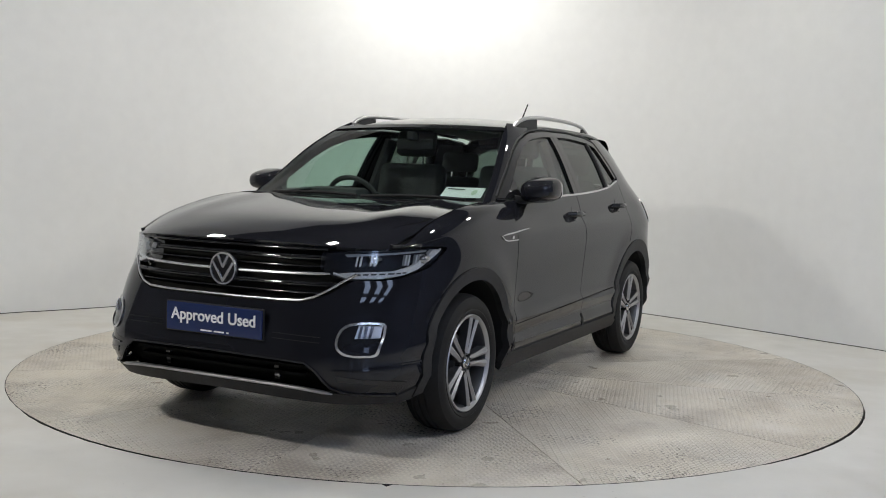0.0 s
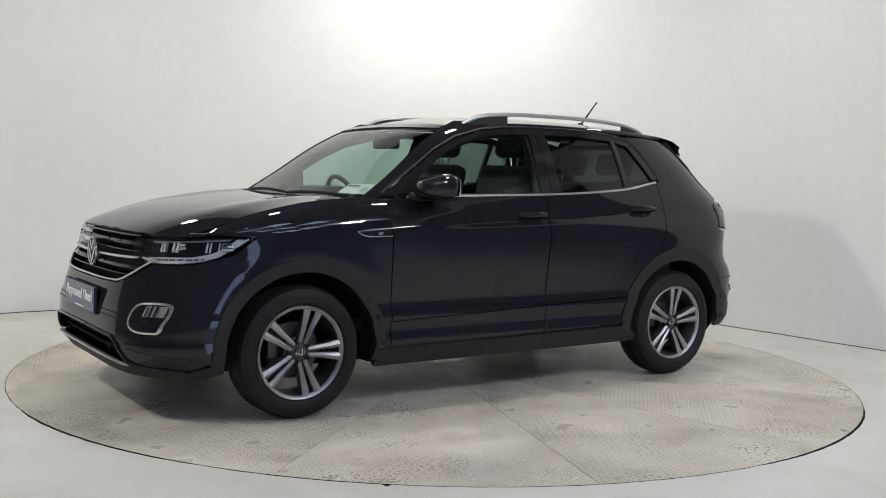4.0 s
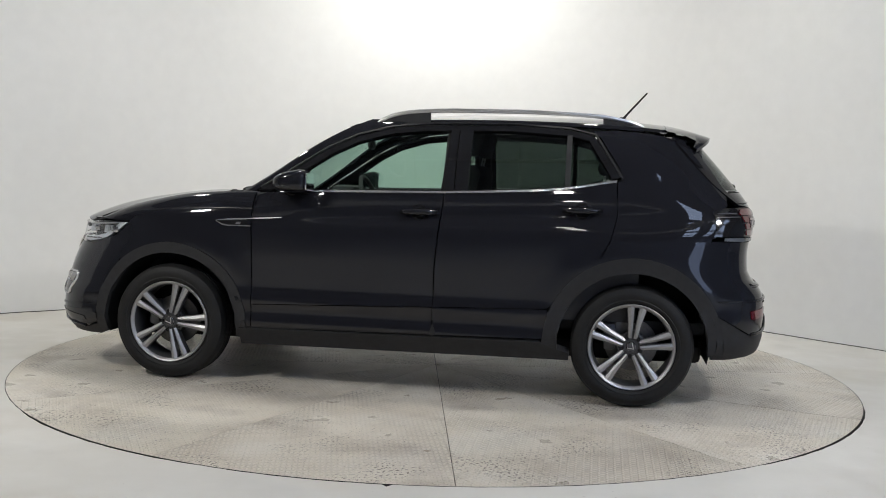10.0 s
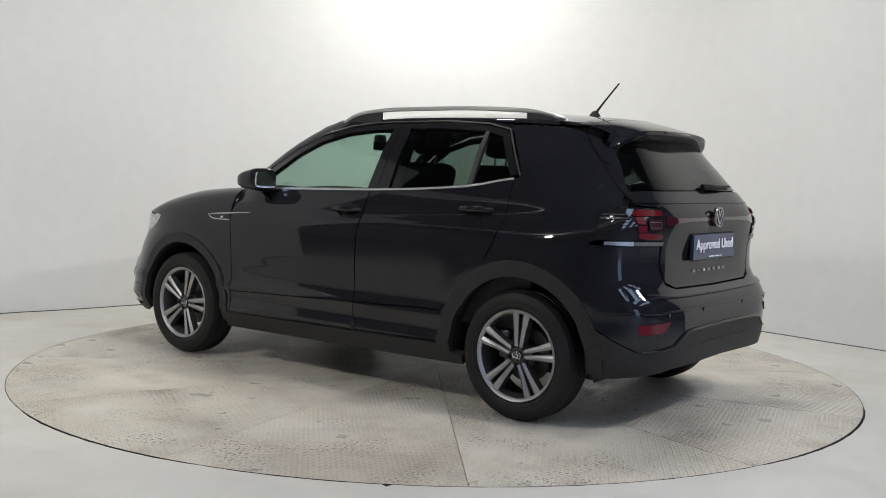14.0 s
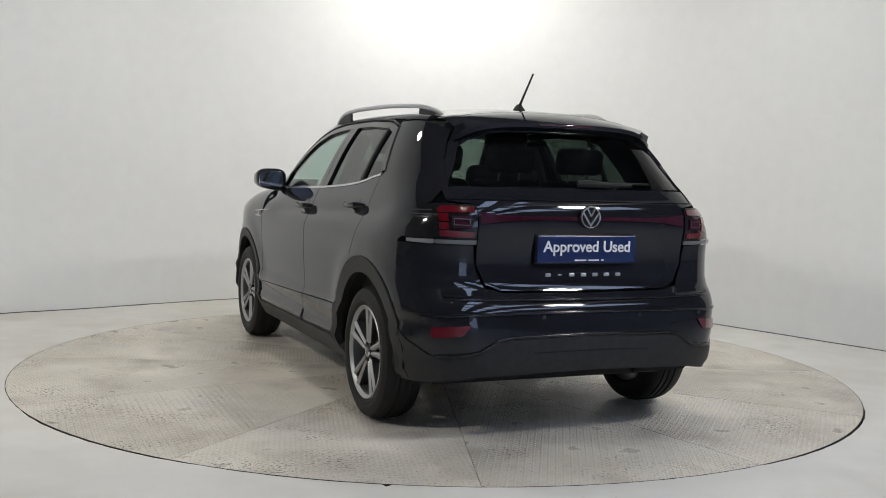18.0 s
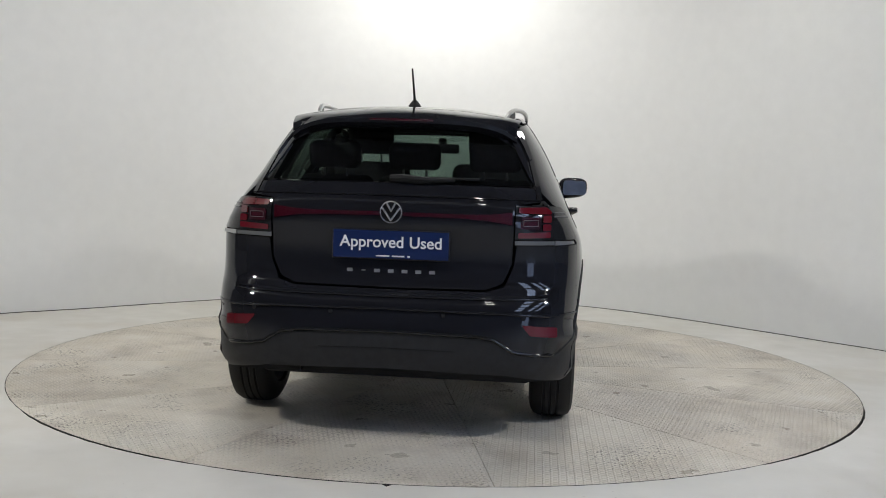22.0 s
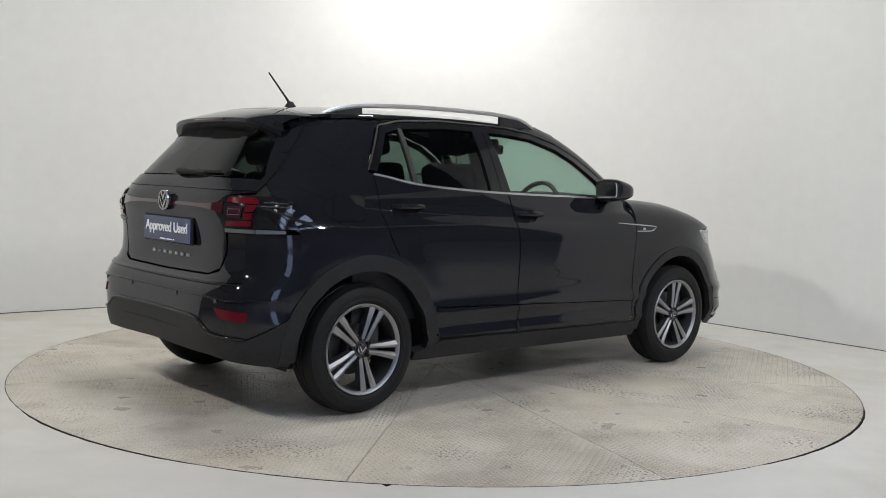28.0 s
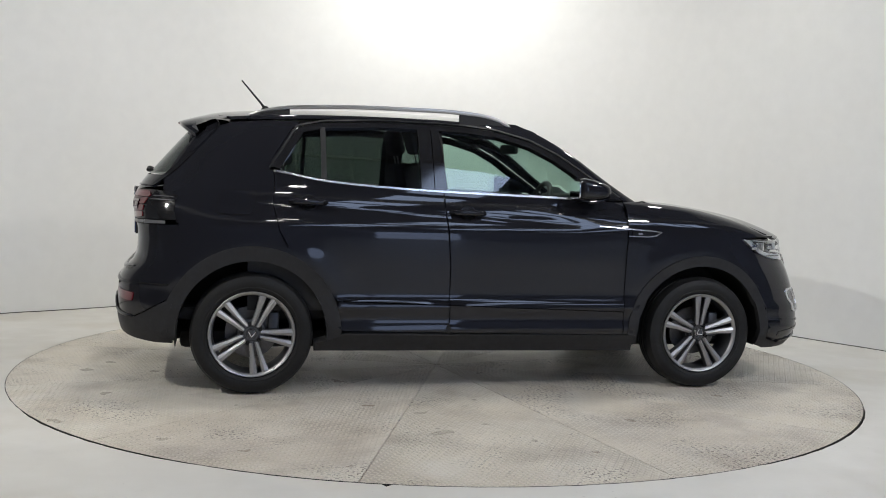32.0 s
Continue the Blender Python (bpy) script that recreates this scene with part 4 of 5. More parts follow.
tail_panel("rear_bumper", mir([(0.0, 0.674), (0.43, 0.679), (0.51, 0.70), (0.548, 0.79), (0.56, 0.885), (RU(-1.658, 0.89), 0.89), (RU(-1.658, 0.70), 0.70), (RU(-1.640, 0.60), 0.60), (RU(-1.66, 0.53), 0.53), (0.735, 0.408), (0.555, 0.427), (0.468, 0.482), (0.0, 0.498)]), PAINT, "gloss black bumper", cell=0.04)
tail_panel("bumper_ledge", mir([(0.0, 0.656), (0.50, 0.660), (0.70, 0.668), (0.70, 0.660), (0.50, 0.648), (0.0, 0.645)]), PAINT, lift=0.008)
tail_panel("rear_bumper_crease", mir([(0.0, 0.600), (0.70, 0.592), (RU(-1.70, .59), 0.585), (RU(-1.70, .59), 0.579), (0.70, 0.584), (0.0, 0.591)]), GLOSSBLACK, lift=0.006)
tail_panel("rear_valance", mir([(0.0, 0.492), (0.465, 0.476), (0.552, 0.421), (0.736, 0.401), (RU(-1.67, 0.50), 0.520), (RU(-1.70, 0.4), 0.40), (RU(-1.70, 0.30), 0.276), (0.80, 0.276), (0.54, 0.318), (0.0, 0.330)]), PLASTIC, "dark grey plastic lower bumper", lift=0.004)
def tail_ridge(name, path, r, mat, out=0.002):
    """A rounded edge across the whole tail, through (u, z) from the middle outwards."""
    half = [p for a, b in zip(path, path[1:]) for p in [(a[0] + (b[0] - a[0]) * k / 6, a[1] + (b[1] - a[1]) * k / 6) for k in range(6)]] + [path[-1]]
    line = [(-u, z) for u, z in reversed(half[1:])] + half
    return car_part(name, tube([Vector(aft(u, z)) + Vector((-out, 0, 0)) for u, z in line], [r * 0.3] + [r] * (len(line) - 2) + [r * 0.3], 10), mat)


tail_ridge("valance_ridge", [(0.0, 0.496), (0.40, 0.490), (0.470, 0.478), (0.515, 0.452), (0.556, 0.426), (0.64, 0.412), (0.735, 0.406)], 0.008, GLOSSBLACK, 0.004)
tail_ridge("bumper_ridge_upper", [(0.0, 0.648), (0.50, 0.651), (0.70, 0.655)], 0.006, PAINT, 0.004)
tail_ridge("bumper_ridge_lower", [(0.0, 0.596), (0.50, 0.592), (0.74, 0.582)], 0.006, PAINT, 0.004)
tail_panel("valance_groove", mir([(0.0, 0.425), (0.30, 0.421), (0.30, 0.417), (0.0, 0.421)]), MATTBLACK, lift=0.006)
tail_panel("tail_strip", mir([(0.0, 1.019), (0.30, 1.017), (0.43, 1.020), (0.535, 1.032), (0.535, 0.978), (0.43, 0.994), (0.30, 1.001), (0.0, 1.003)]), REDDARK, "dark red reflective strip", lift=0.004)
for s in (1, -1):
    tl = [(s * u, z) for u, z in [(0.549, 1.062), (0.66, 1.064), (RU(-1.70, 1.05), 1.056), (RU(-1.665, 1.03), 1.035), (RU(-1.665, 0.93), 0.915), (RU(-1.70, 0.914), 0.914), (0.549, 0.914)]]
    lamp = tail_panel("tail_lamp", tl, GLOSSBLACK, "red and black tail lamp", lift=0.005)
    zone = lambda pts, d: skin(rounded([(s * u, z) for u, z in pts], 0.006, 2), aft, 0.05, 0.006, d)
    part("lamp_upper_red", zone([(0.562, 1.052), (0.680, 1.054), (0.703, 1.036), (0.703, 1.024), (0.562, 1.029)], 0.009), REDLENS, lamp, "red lens")
    part("lamp_lower_red", zone([(0.562, 0.946), (0.703, 0.951), (0.703, 0.925), (0.562, 0.921)], 0.009), REDLENS, lamp, "red lens")
    part("lamp_side_red", zone([(0.668, 1.020), (0.703, 1.020), (0.703, 0.990), (0.668, 0.990)], 0.009), REDLENS, lamp)
    part("lamp_side_red", zone([(0.668, 0.984), (0.703, 0.984), (0.703, 0.955), (0.668, 0.955)], 0.009), REDLENS, lamp)
    part("lamp_core", zone([(0.574, 1.012), (0.655, 1.012), (0.655, 0.963), (0.574, 0.963)], 0.009), REDDARK, lamp)
    part("core_outline", ribbon([(s * 0.584, 1.000), (s * 0.647, 1.000), (s * 0.647, 0.976), (s * 0.584, 0.976), (s * 0.584, 0.998)], aft, 0.0026, 0.011, 0.003), CLEARSTRIP, lamp)
    for z in (1.035, 1.018):
        part("lamp_rib", skin([(s * 0.718, z), (s * RU(-1.675, z), z - 0.004), (s * RU(-1.675, z), z - 0.009), (s * 0.718, z - 0.006)], aft, 0.05, 0.006, 0.008), SMOKE, lamp)
    part("clear_strip", skin([(s * 0.549, 0.910), (s * 0.72, 0.910), (s * RU(-1.725, 0.9), 0.906), (s * RU(-1.725, 0.9), 0.896), (s * 0.72, 0.893), (s * 0.549, 0.891)], aft, 0.05, 0.008, 0.008), CLEARSTRIP, lamp, "clear lower lens strip")
    part("strip_end", skin([(s * 0.72, 0.911), (s * RU(-1.72, 0.9), 0.908), (s * RU(-1.72, 0.9), 0.894), (s * 0.72, 0.892)], aft, 0.05, 0.006, 0.0105), SATIN, lamp, "bright end of the lens strip")
    tail_panel("rear_reflector", rounded([(s * 0.592, 0.546), (s * 0.745, 0.532), (s * 0.742, 0.486), (s * 0.630, 0.498)], 0.008, 2), REDLENS, "red reflector", lift=0.006)
emblem("rear_badge", Matrix.Translation((-1.928, 0, 1.019)) @ FACE_R, 0.051)
tail_panel("tail_backing", mir([(0.0, 1.05), (0.70, 1.05), (0.86, 1.02), (0.86, 0.30), (0.70, 0.29), (0.0, 0.33)]), DARKGAP, cell=0.08, lift=-0.05, thick=0)
for y in (0.60, 0.25, -0.25, -0.60):
    sensor = lathe([(0.001, 0.0), (0.010, 0.0), (0.0115, 0.004)], 18, axis="x")
    bmesh.ops.translate(sensor, verts=sensor.verts[:], vec=(tail_x(y, 0.575) - 0.0035, y, 0.575))
    car_part("parking_sensor", sensor, GLOSSBLACK)
plate("rear_plate", Matrix.Translation((-1.909, 0, 0.872)) @ FACE_R)
for k in range(7):
    y = (3 - k) * 0.062
    wide, high = (0.018, 0.004) if k == 1 else (0.026, 0.015)
    bm = box(tail_x(y, 0.753) - 0.003, y, 0.753, 0.006, wide, high, 0.0015)
    car_part("chrome_mark", bm, SATIN, "small chrome mark", smooth=False)

# spoiler
def spoiler():
    bm = bmesh.new()
    rows = []
    for k in range(25):
        y = -0.555 + 1.11 * k / 24
        q = abs(y) / 0.555
        zt = roof(-1.42, y)[2]
        xt = -1.685 + 0.03 * q ** 2 + 0.07 * q ** 8
        zl = 1.452 - 0.020 * q ** 2.5 - 0.055 * q ** 7
        prof = [(-1.42, zt + 0.001), (-1.50, zt - 0.012), (-1.58, (zt + zl) / 2 - 0.004), (xt + 0.02, zl + 0.002), (xt, zl - 0.006), (xt + 0.003, zl - 0.026), (xt + 0.028, zl - 0.044), (-1.615, zl - 0.056), (-1.56, zl - 0.052)]
        rows.append([bm.verts.new((x, y * (1 - 0.22 * max(0, -1.42 - x)), z)) for x, z in prof])
    for a, b in zip(rows, rows[1:]):
        for i in range(len(a) - 1):
            bm.faces.new((a[i], b[i], b[i + 1], a[i + 1]))
    bmesh.ops.recalc_face_normals(bm, faces=bm.faces[:])
    return bm


sp = car_part("roof_spoiler", spoiler(), PAINT, "gloss black roof spoiler")
part("brake_light", box(-1.682, 0, 1.438, 0.012, 0.30, 0.010, 0.003), REDDARK, sp)
for s in (1, -1):
    fin = skin([(s * u, z) for u, z in ((0.47, 1.432), (0.51, 1.440), (0.552, 1.398), (0.590, 1.32), (0.606, 1.27), (0.594, 1.268), (0.562, 1.335), (0.526, 1.392))], aft, 0.04, 0.03, 0.008)
    part("spoiler_fin", fin, PAINT, sp)
wip = car_part("rear_wiper", tube([(tail_x(0, 1.17) - 0.016, 0.02, 1.168), (tail_x(0, 1.17) - 0.026, -0.03, 1.170), (tail_x(0.1, 1.168) - 0.024, -0.16, 1.165), (tail_x(0.27, 1.166) - 0.018, -0.27, 1.166)], [0.016, 0.018, 0.012, 0.008], 8), MATTBLACK)
part("wiper_blade", tube([(tail_x(y, 1.176) - 0.012, y, 1.174) for y in (-0.02, -0.14, -0.26, -0.38)], 0.006, 6), MATTBLACK, wip)
fuel = rounded([(-1.255, 1.075), (-1.440, 1.075), (-1.475, 0.955), (-1.285, 0.950)], 0.03, 4)
car_part("fuel_flap_gap", ribbon(fuel + fuel[:1], side, 0.005, 0.0015, 0.003, True), DARKGAP)
car_part("fuel_flap", skin(fuel, side, 0.04, 0.004, 0.0025, True), PAINT, "gloss black fuel flap")

# ---------------------------------------------------------------- roof rails, aerial, mirrors, handles
for s in (1, -1):
    pts, rail_y = [], lambda x: s * (0.555 - 0.085 * max(0, -(x + 0.3)) ** 2 - 0.10 * max(0, x + 0.1) ** 1.5)
    prof = spline([-1.31, -1.22, -1.05, -0.64, -0.26, -0.02, 0.10, 0.185], [1.478, 1.508, 1.535, 1.548, 1.546, 1.533, 1.508, 1.464])
    for x in np.linspace(0.185, -1.31, 34):
        pts.append((x, rail_y(x), prof(x)))
    rail = car_part("roof_rail", tube(pts, [0.006] + [0.0115] * 32 + [0.006], 8, flat=1.0), SATIN, "satin silver roof rail")
    for x0, x1 in ((0.185, -0.13), (-1.08, -1.31)):
        foot = bmesh.new()
        xs = np.linspace(x0, x1, 9)
        rows = [[foot.verts.new((x, rail_y(x) + d, z)) for d, z in ((-0.010, roof(x, 0.55)[2] - 0.02), (-0.007, prof(x) - 0.010), (0.007, prof(x) - 0.010), (0.010, roof(x, 0.55)[2] - 0.02))] for x in xs]
        for a, b in zip(rows, rows[1:]):
            for i in range(4):
                foot.faces.new((a[i], a[(i + 1) % 4], b[(i + 1) % 4], b[i]))
        foot.faces.new(rows[0])
        foot.faces.new(rows[-1])
        part("rail_foot", foot, PLASTIC, rail)
aer = car_part("aerial", lathe([(0.001, 0.03), (0.012, 0.03), (0.02, 0.02), (0.034, 0.0), (0.036, -0.01)], 20, axis="z"), MATTBLACK)
aer.location = (CAR_X - 1.19, CAR_Y, 1.533)
mast = part("mast", tube([(0, 0, 0.012), (-0.03, 0, 0.05), (-0.141, 0, 0.176)], [0.009, 0.006, 0.0045], 8), MATTBLACK, aer)


def badge_line(x, z):
    """The outer skin at the height z, wing or door."""
    if z <= SHOULDER or x < 0.79:
        return side(x, z)
    lo, hi = SHOULDER, SHOULDER + ROLL_OVER
    for _ in range(24):
        mid = (lo + hi) / 2
        lo, hi = (mid, hi) if fender(x, mid)[2] < z else (lo, mid)
    return (x, fender(x, lo)[1], z)


def mirror(s):
    bm = bmesh.new()
    bmesh.ops.create_uvsphere(bm, u_segments=24, v_segments=14, radius=1)
    for v in bm.verts:
        x, y, z = v.co
        f = lambda a: math.copysign(abs(a) ** 0.62, a)
        x, y, z = f(x), f(y), f(z)
        if x < 0:
            x *= 0.35
        v.co = Vector((0.515 + 0.150 * x, s * (0.874 + 0.096 * y), 1.127 + 0.068 * z * (1 - 0.10 * y) * (1 - 0.25 * max(x, 0)) + 0.006 * y - 0.012 * max(x, 0)))
    shell = car_part("door_mirror", bm, PAINT, "gloss black door mirror")
    g = solid(rounded([(-0.095, -0.05), (0.095, -0.045), (0.092, 0.045), (-0.09, 0.05)], 0.03, 4), lambda u, v, d: (0.466 + d, s * (0.884 + u * 0.82), 1.128 + v), -0.005, 0.002)
    part("mirror_glass", g, MIRROR, shell, "mirror glass")
    part("mirror_foot", tube([(0.63, s * 0.755, 1.075), (0.59, s * 0.80, 1.070), (0.555, s * 0.86, 1.080)], [0.034, 0.030, 0.028], 10, flat=0.7), MATTBLACK, shell)
    part("mirror_repeater", solid(rounded([(-0.085, -0.008), (0.09, -0.006), (0.09, 0.004), (-0.085, 0.006)], 0.004, 2), lambda u, v, d: (0.630 + d - 6 * u * u, s * (0.885 + u * 0.7), 1.092 + v), -0.01, 0.006), SATIN, shell)
    part("mirror_sail", skin([(0.80, 1.076), (0.62, 1.084), (0.56, 1.092), (0.56, 1.178), (0.68, 1.10)], side, 0.05, 0.01, 0.004, s < 0), GLOSSBLACK, shell)


MIRROR = plain("mirror_glass", (0.85, 0.87, 0.9), 0.02, 1.0)
for s in (1, -1):
    mirror(s)
    for hx, hz in ((-0.126, 0.984), (-0.993, 1.022)):
        base = Vector(side(hx, hz))
        bm = tube([(hx + 0.095, s * (half_at(hx + .095, hz) - 0.005), hz), (hx + 0.07, s * (base.y + 0.030), hz + 0.002), (hx, s * (base.y + 0.038), hz + 0.003), (hx - 0.07, s * (base.y + 0.030), hz + 0.003), (hx - 0.095, s * (half_at(hx - .095, hz) - 0.005), hz + 0.002)], [0.013, 0.016, 0.017, 0.016, 0.013], 10)
        hd = car_part("door_handle", bm, PAINT, "gloss black pull handle")
        part("handle_recess", skin(arc(hx, hz, 0.042, 0, 345, 20), side, 0.03, 0.004, 0.0015, s < 0), GLOSSBLACK, hd)
    # chrome outline with a plain mark, from the wing on to the door
    bad = car_part("fender_badge", ribbon([(1.0, 0.902), (0.93, 0.909), (0.80, 0.917), (0.630, 0.928)], badge_line, [0.002, 0.007, 0.007, 0.003], 0.003, 0.006, s < 0), BRIGHT, "slim chrome fender badge")
    part("badge_lower", ribbon([(1.0, 0.901), (0.965, 0.882), (0.93, 0.876), (0.80, 0.877)], badge_line, [0.002, 0.006, 0.006, 0.005], 0.003, 0.006, s < 0), BRIGHT, bad)
    part("badge_ground", skin([(0.99, 0.897), (0.93, 0.878), (0.82, 0.878), (0.82, 0.914), (0.93, 0.906)], badge_line, 0.05, 0.004, 0.002, s < 0), GLOSSBLACK, bad)
    part("badge_mark", skin([(0.885, 0.884), (0.860, 0.884), (0.853, 0.897), (0.878, 0.897)], badge_line, 0.05, 0.004, 0.005, s < 0), BRIGHT, bad)

# ---------------------------------------------------------------- underside and cabin
car_part("underbody", box(0, 0, 0.27, 3.3, 1.3, 0.10, 0.03), MATTBLACK, "dark underbody")
# added sheets that keep lamp light from leaking through behind the bumpers
ys = (-0.66, -0.5, -0.25, 0.0, 0.25, 0.5, 0.66)
car_part("front_light_block", skin([(1.60, -0.60)] + [(nose_x(abs(y), 0.25) - 0.012, y) for y in ys] + [(1.60, 0.60)], lambda x, y: (x, y, 0.248), 0.3, 0.0), MATTBLACK, "black sheet added to stop light under the bumper")
car_part("rear_light_block", skin([(-1.60, -0.60)] + [(tail_x(abs(y), 0.34) + 0.012, y) for y in ys] + [(-1.60, 0.60)], lambda x, y: (x, y, 0.338), 0.3, 0.0), MATTBLACK, "black sheet added to stop light under the bumper")
for x in (-WB, WB):
    car_part("axle_beam", tube([(x, -0.62, 0.31), (x, 0.62, 0.31)], 0.04, 10), MATTBLACK)
car_part("cabin_floor", box(-0.35, 0, 0.42, 2.6, 1.45, 0.06), MATTBLACK)
car_part("cabin_side", box(-0.25, 0.745, 0.75, 2.1, 0.03, 0.62), DASH, smooth=False)
car_part("cabin_side", box(-0.25, -0.745, 0.75, 2.1, 0.03, 0.62), DASH, smooth=False)
car_part("headliner", skin([(0.24, -0.47), (-1.40, -0.47), (-1.40, 0.47), (0.24, 0.47)], roof, 0.12, 0, -0.035), LINER, "grey roof lining")
car_part("dashboard", skin(rounded([(0.50, -0.68), (0.78, -0.64), (1.00, -0.3), (1.02, 0), (1.00, 0.3), (0.78, 0.64), (0.50, 0.68)], 0.03), lambda x, y: (x, y, 1.035 - 0.10 * max(0, 0.62 - x) ** 1.0 - 0.02 * abs(y)), 0.1, 0.35), DASH, "black dashboard")
pod = car_part("instrument_hood", box(0.56, -0.36, 1.055, 0.16, 0.32, 0.09, 0.03), DASH)
scr = car_part("centre_screen", box(0.55, 0.0, 1.0, 0.05, 0.26, 0.15, 0.012), GLOSSBLACK)
wheel_m = Matrix.Translation((0.40, -0.36, 0.99)) @ Matrix.Rotation(radians(-68), 4, "Y")
bm = bmesh.new()
R1, R2 = 0.18, 0.015
rings = []
for k in range(32):
    a = 2 * math.pi * k / 32
    rings.append([bm.verts.new(((R1 + R2 * math.cos(b)) * math.cos(a), (R1 + R2 * math.cos(b)) * math.sin(a), R2 * math.sin(b))) for b in [2 * math.pi * j / 8 for j in range(8)]])
for k in range(32):
    for j in range(8):
        bm.faces.new((rings[k][j], rings[(k + 1) % 32][j], rings[(k + 1) % 32][(j + 1) % 8], rings[k][(j + 1) % 8]))
bmesh.ops.transform(bm, matrix=wheel_m, verts=bm.verts[:])
st = car_part("steering_wheel", bm, DASH, "black steering wheel")
bm = box(0, 0, 0, 0.10, 0.12, 0.04, 0.015)
for a in (90, 270, 180):
    box(0.10 * math.cos(radians(a)), 0.10 * math.sin(radians(a)), 0, 0.15, 0.03, 0.015, 0.004, Matrix.Rotation(radians(a), 4, "Z"), bm)
bmesh.ops.transform(bm, matrix=wheel_m, verts=bm.verts[:])
part("wheel_boss", bm, DASH, st)
im = car_part("interior_mirror", box(0.33, 0, 1.360, 0.03, 0.23, 0.062, 0.014, Matrix.Rotation(radians(8), 4, "Z")), MATTBLACK, "interior mirror")
part("mirror_stalk", box(0.365, 0, 1.405, 0.07, 0.05, 0.05, 0.012), MATTBLACK, im)


def seat(x, y, rear=False):
    """A seat: cushion, backrest and headrest on two rods."""
    w = 0.50 if not rear else 0.44
    tilt = Matrix.Rotation(radians(-14), 4, "Y")
    s = car_part("car_seat", box(x, y, 0.64, 0.50, w, 0.16, 0.05, segments=3), FABRIC, "dark fabric car seat")
    h = 0.60 if not rear else 0.52
    part("backrest", box(x - 0.30, y, 0.66 + h / 2, 0.13, w - 0.04, h, 0.05, tilt, segments=3), FABRIC, s)
    zt = 0.66 + h + (0.125 if not rear else 0.10)
    xt = x - 0.30 - 0.095
    part("headrest", box(xt, y, zt, 0.09, 0.27, 0.17 if not rear else 0.14, 0.035, tilt, segments=3), FABRIC, s)
    for d in (-0.06, 0.06):
        part("headrest_rod", tube([(xt + 0.03, y + d, zt - 0.16), (xt, y + d, zt - 0.03)], 0.006, 6), SATIN, s)


for y in (0.36, -0.36):
    seat(0.05, y)
for y in (0.42, 0.0, -0.42):
    seat(-0.72, y, True)
car_part("parcel_shelf", box(-1.45, 0, 0.98, 0.55, 1.1, 0.02, 0.006), DASH)
for s in (1, -1):
    car_part("pillar_lining", tube([(-0.31, s * 0.66, 1.08), (-0.32, s * 0.535, 1.40)], 0.045, 8), DASH)
    car_part("pillar_lining", skin([(-1.19, 1.17), (-1.05, 1.43), (-1.36, 1.44), (-1.62, 1.10)], side, 0.1, 0, -0.05, s < 0), DASH)
stk = car_part("tax_disc_sticker", skin([(0.455, 1.088), (0.662, 1.088), (0.655, 1.138), (0.455, 1.138)], lambda u, z: (on_screen(u * 1.02, z), u * 1.02, z), 0.05, 0, -0.012), PAPER, "white paper label behind the windscreen")
part("label_mark", skin([(0.47, 1.124), (0.56, 1.122), (0.56, 1.127), (0.47, 1.129)], lambda u, z: (on_screen(u * 1.02, z), u * 1.02, z), 0.05, 0, -0.008), DASH, stk)
part("label_seal", skin(arc(0.615, 1.112, 0.014, 0, 340, 14), lambda u, z: (on_screen(u * 1.02, z), u * 1.02, z), 0.05, 0, -0.008), plain("pale_green_print", (0.5, 0.6, 0.45), 0.6), stk)


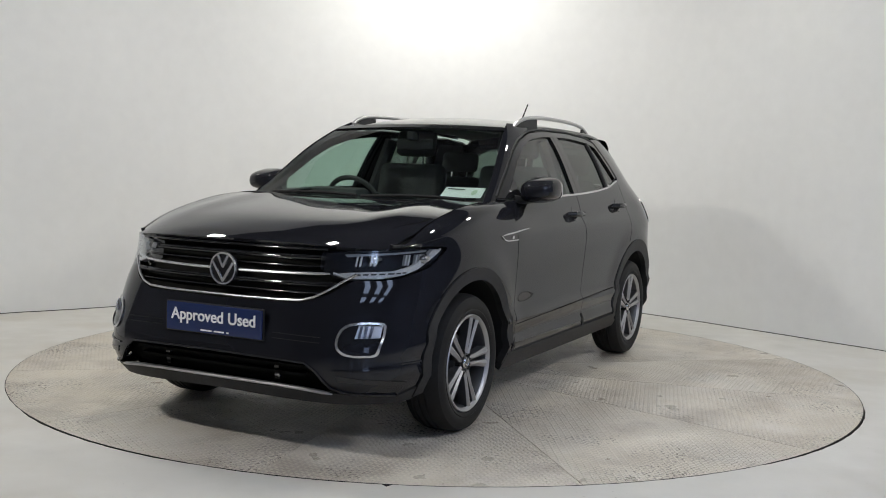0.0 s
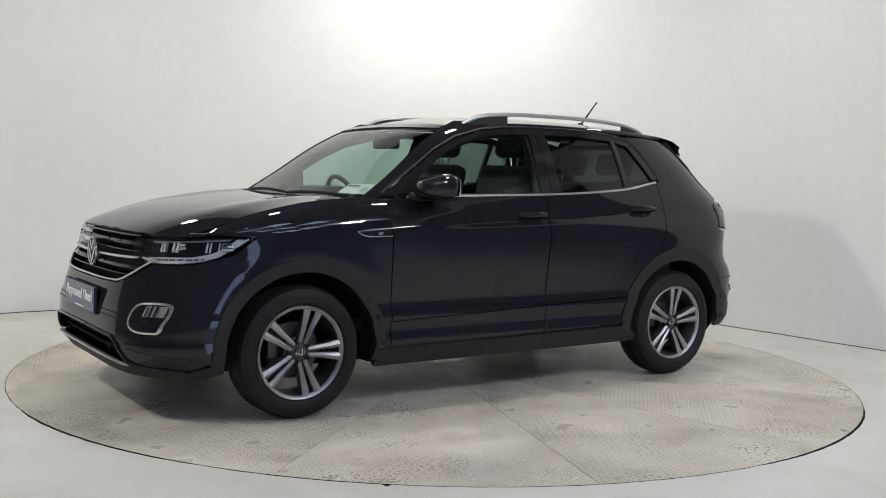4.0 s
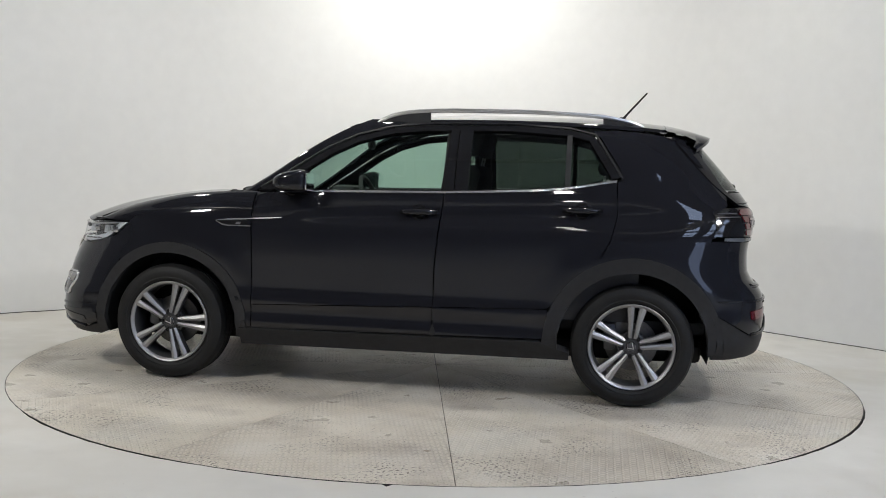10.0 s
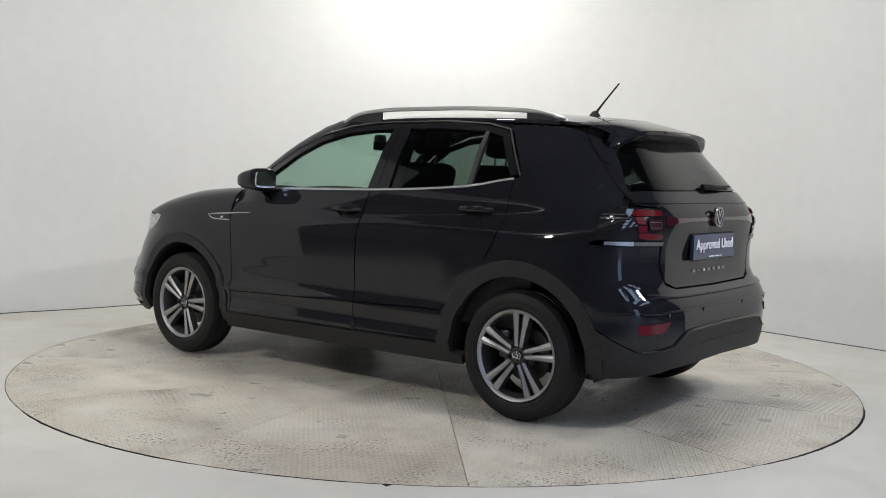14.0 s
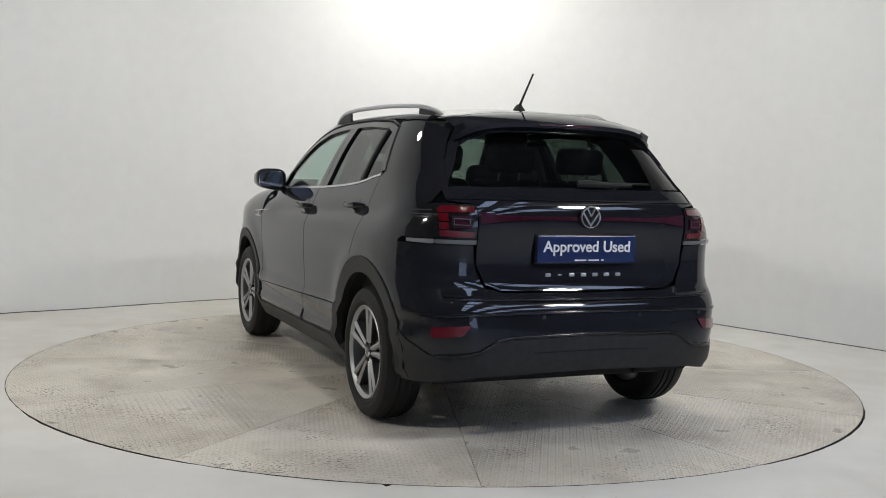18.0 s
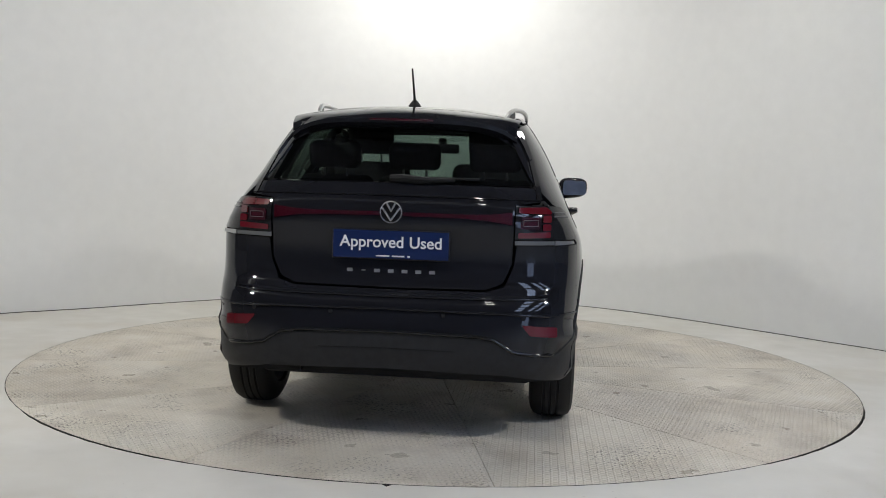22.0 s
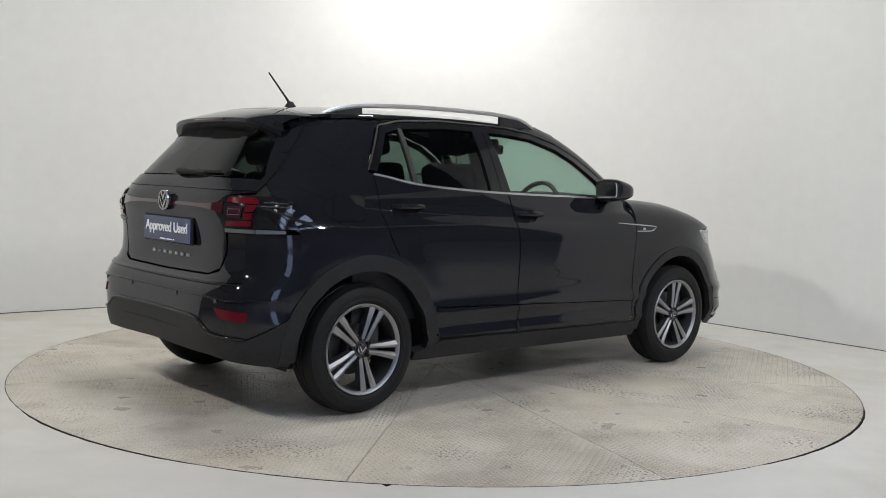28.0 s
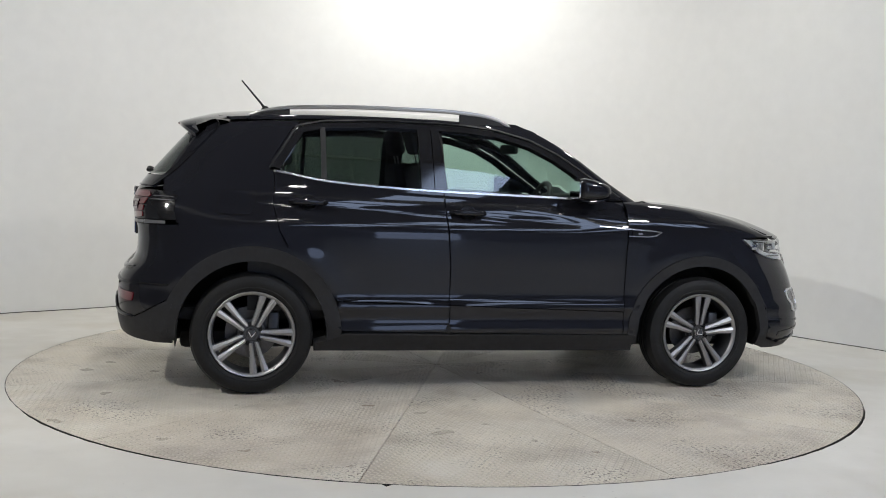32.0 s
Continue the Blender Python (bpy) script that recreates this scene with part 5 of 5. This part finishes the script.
# ---------------------------------------------------------------- wheels
def wheel(x, s, spin):
    """Tyre, rim, five twin spokes, cap, bolts and disc; its outer face points away from the car."""
    Y = lambda d: s * (d + 0.020)
    hub = part("wheel", lathe([(0.001, Y(0.790)), (0.038, Y(0.790)), (0.046, Y(0.780)), (0.070, Y(0.772)), (0.074, Y(0.74))], 32), ALLOYDARK, car, "alloy wheel with five machined twin spokes and a black tyre")
    hub.location = (CAR_X + x, CAR_Y, WZ)
    R = 0.322
    prof = [(0.222, 0.62), (0.245, 0.615), (0.285, 0.625), (0.308, 0.64), (0.319, 0.665)]
    for gy in (0.690, 0.722, 0.755):
        prof += [(R, gy - 0.012), (R - 0.007, gy - 0.008), (R - 0.007, gy - 0.002), (R, gy + 0.002)]
    prof += [(R, 0.772), (0.317, 0.795), (0.306, 0.815), (0.300, 0.817), (0.285, 0.826), (0.266, 0.829), (0.252, 0.824), (0.248, 0.826), (0.238, 0.822), (0.229, 0.812), (0.222, 0.80)]
    tyre = part("tyre", lathe([(r, Y(d)) for r, d in prof], 72), RUBBER, hub, "black rubber tyre")
    rim = part("rim", lathe([(r, Y(d)) for r, d in [(0.214, 0.63), (0.204, 0.66), (0.20, 0.74), (0.206, 0.79), (0.215, 0.806), (0.223, 0.819), (0.2275, 0.816), (0.226, 0.804)]], 72), ALLOYDARK, hub, "dark grey rim with a machined edge")
    part("rim_edge", lathe([(r, Y(d)) for r, d in [(0.208, 0.806), (0.214, 0.8165), (0.2235, 0.8215), (0.2275, 0.817)]], 72), ALLOY, hub)
    rot = Matrix.Rotation(radians(spin), 4, "Y")
    for k in range(5):
        a = 72 * k
        m = rot @ Matrix.Rotation(radians(a), 4, "Y")
        for side_k in (-1, 1):
            # arm outline: (along, across); a lighter machined face on a darker body
            arm = [(0.040, side_k * 0.003), (0.10, side_k * 0.0055), (0.214, side_k * 0.012), (0.212, side_k * 0.053), (0.13, side_k * 0.036), (0.07, side_k * 0.028), (0.040, side_k * 0.026)]
            dep = lambda u: 0.800 + 0.010 * ((u - 0.04) / 0.16)
            body = solid(arm, lambda u, v, d: (u, Y(dep(u) + d), v), -0.045, -0.004)
            bmesh.ops.transform(body, matrix=m, verts=body.verts[:])
            sp_ = part("spoke", body, ALLOYDARK, hub, smooth=False)
            # two facets meeting on a ridge along the arm
            ridge = [(0.045, side_k * 0.013), (0.12, side_k * 0.019), (0.213, side_k * 0.031)]
            fb = bmesh.new()
            P = lambda u, v, d: fb.verts.new((u, Y(dep(u) + d), v))
            rv = [P(u, v, 0.0055) for u, v in ridge]
            inn = [P(u, v, -0.003) for u, v in ((0.045, side_k * 0.0045), (0.12, side_k * 0.0085), (0.213, side_k * 0.0145))]
            ou = [P(u, v, -0.003) for u, v in ((0.045, side_k * 0.024), (0.12, side_k * 0.0325), (0.213, side_k * 0.0505))]
            for q in range(2):
                fb.faces.new((rv[q], rv[q + 1], inn[q + 1], inn[q]))
                fb.faces.new((rv[q], rv[q + 1], ou[q + 1], ou[q]))
            bmesh.ops.recalc_face_normals(fb, faces=fb.faces[:])
            bmesh.ops.transform(fb, matrix=m, verts=fb.verts[:])
            part("spoke_face", fb, ALLOY, hub, smooth=False)
        web = solid([(0.042, -0.006), (0.085, -0.009), (0.085, 0.009), (0.042, 0.006)], lambda u, v, d: (u, Y(0.79 + d), v), -0.03, 0.0)
        bmesh.ops.transform(web, matrix=m, verts=web.verts[:])
        part("spoke_web", web, ALLOYDARK, hub, smooth=False)
        b = lathe([(0.001, Y(0.797)), (0.0075, Y(0.797)), (0.0095, Y(0.800)), (0.0115, Y(0.797)), (0.0125, Y(0.770))], 12)
        bmesh.ops.transform(b, matrix=rot @ Matrix.Rotation(radians(a + 36), 4, "Y") @ Matrix.Translation((0.052, 0, 0)), verts=b.verts[:])
        part("wheel_bolt", b, MATTBLACK, hub)
    cap = part("centre_cap", lathe([(0.001, Y(0.8065)), (0.022, Y(0.806)), (0.026, Y(0.802)), (0.027, Y(0.785))], 28), ALLOYDARK, hub)
    bars = bmesh.new()
    for ang, ox, oz in ((124, -0.009, -0.002), (56, 0.009, -0.002)):
        box(ox, oz, 0, 0.034, 0.0040, 0.004, 0, Matrix.Rotation(radians(ang), 4, "Z"), bars)
    bmesh.ops.transform(bars, matrix=rot @ Matrix(((1, 0, 0, 0), (0, 0, s, Y(0.8065)), (0, 1, 0, 0), (0, 0, 0, 1))), verts=bars.verts[:])
    part("cap_mark", bars, CHROME, hub, smooth=False)
    part("cap_ring", lathe([(0.0215, Y(0.806)), (0.023, Y(0.808)), (0.025, Y(0.806)), (0.027, Y(0.80))], 28), CHROME, hub)
    part("brake_disc", lathe([(0.03, Y(0.72)), (0.075, Y(0.72)), (0.078, Y(0.715)), (0.138, Y(0.715)), (0.138, Y(0.695)), (0.05, Y(0.695))], 40), STEEL, hub)
    cal = box(0.115, Y(0.715), 0.04, 0.06, 0.07, 0.14, 0.012)
    part("brake_caliper", cal, ALLOYDARK, hub)
    return hub


for x, s, spin in ((WB, 1, 36), (-WB, 1, 48), (WB, -1, 59), (-WB, -1, 6)):
    wheel(x, s, spin)


# ---------------------------------------------------------------- what turns
def motions():
    for thing in (table, car):
        walk(thing, [(t, pose(0, 0, 0, 0, 0, TURN_START + TURN_RATE * t - (0.5 if t == 0 else 0.0))) for t in [0, 0.3, 0.6] + list(range(1, 33))])


motions()
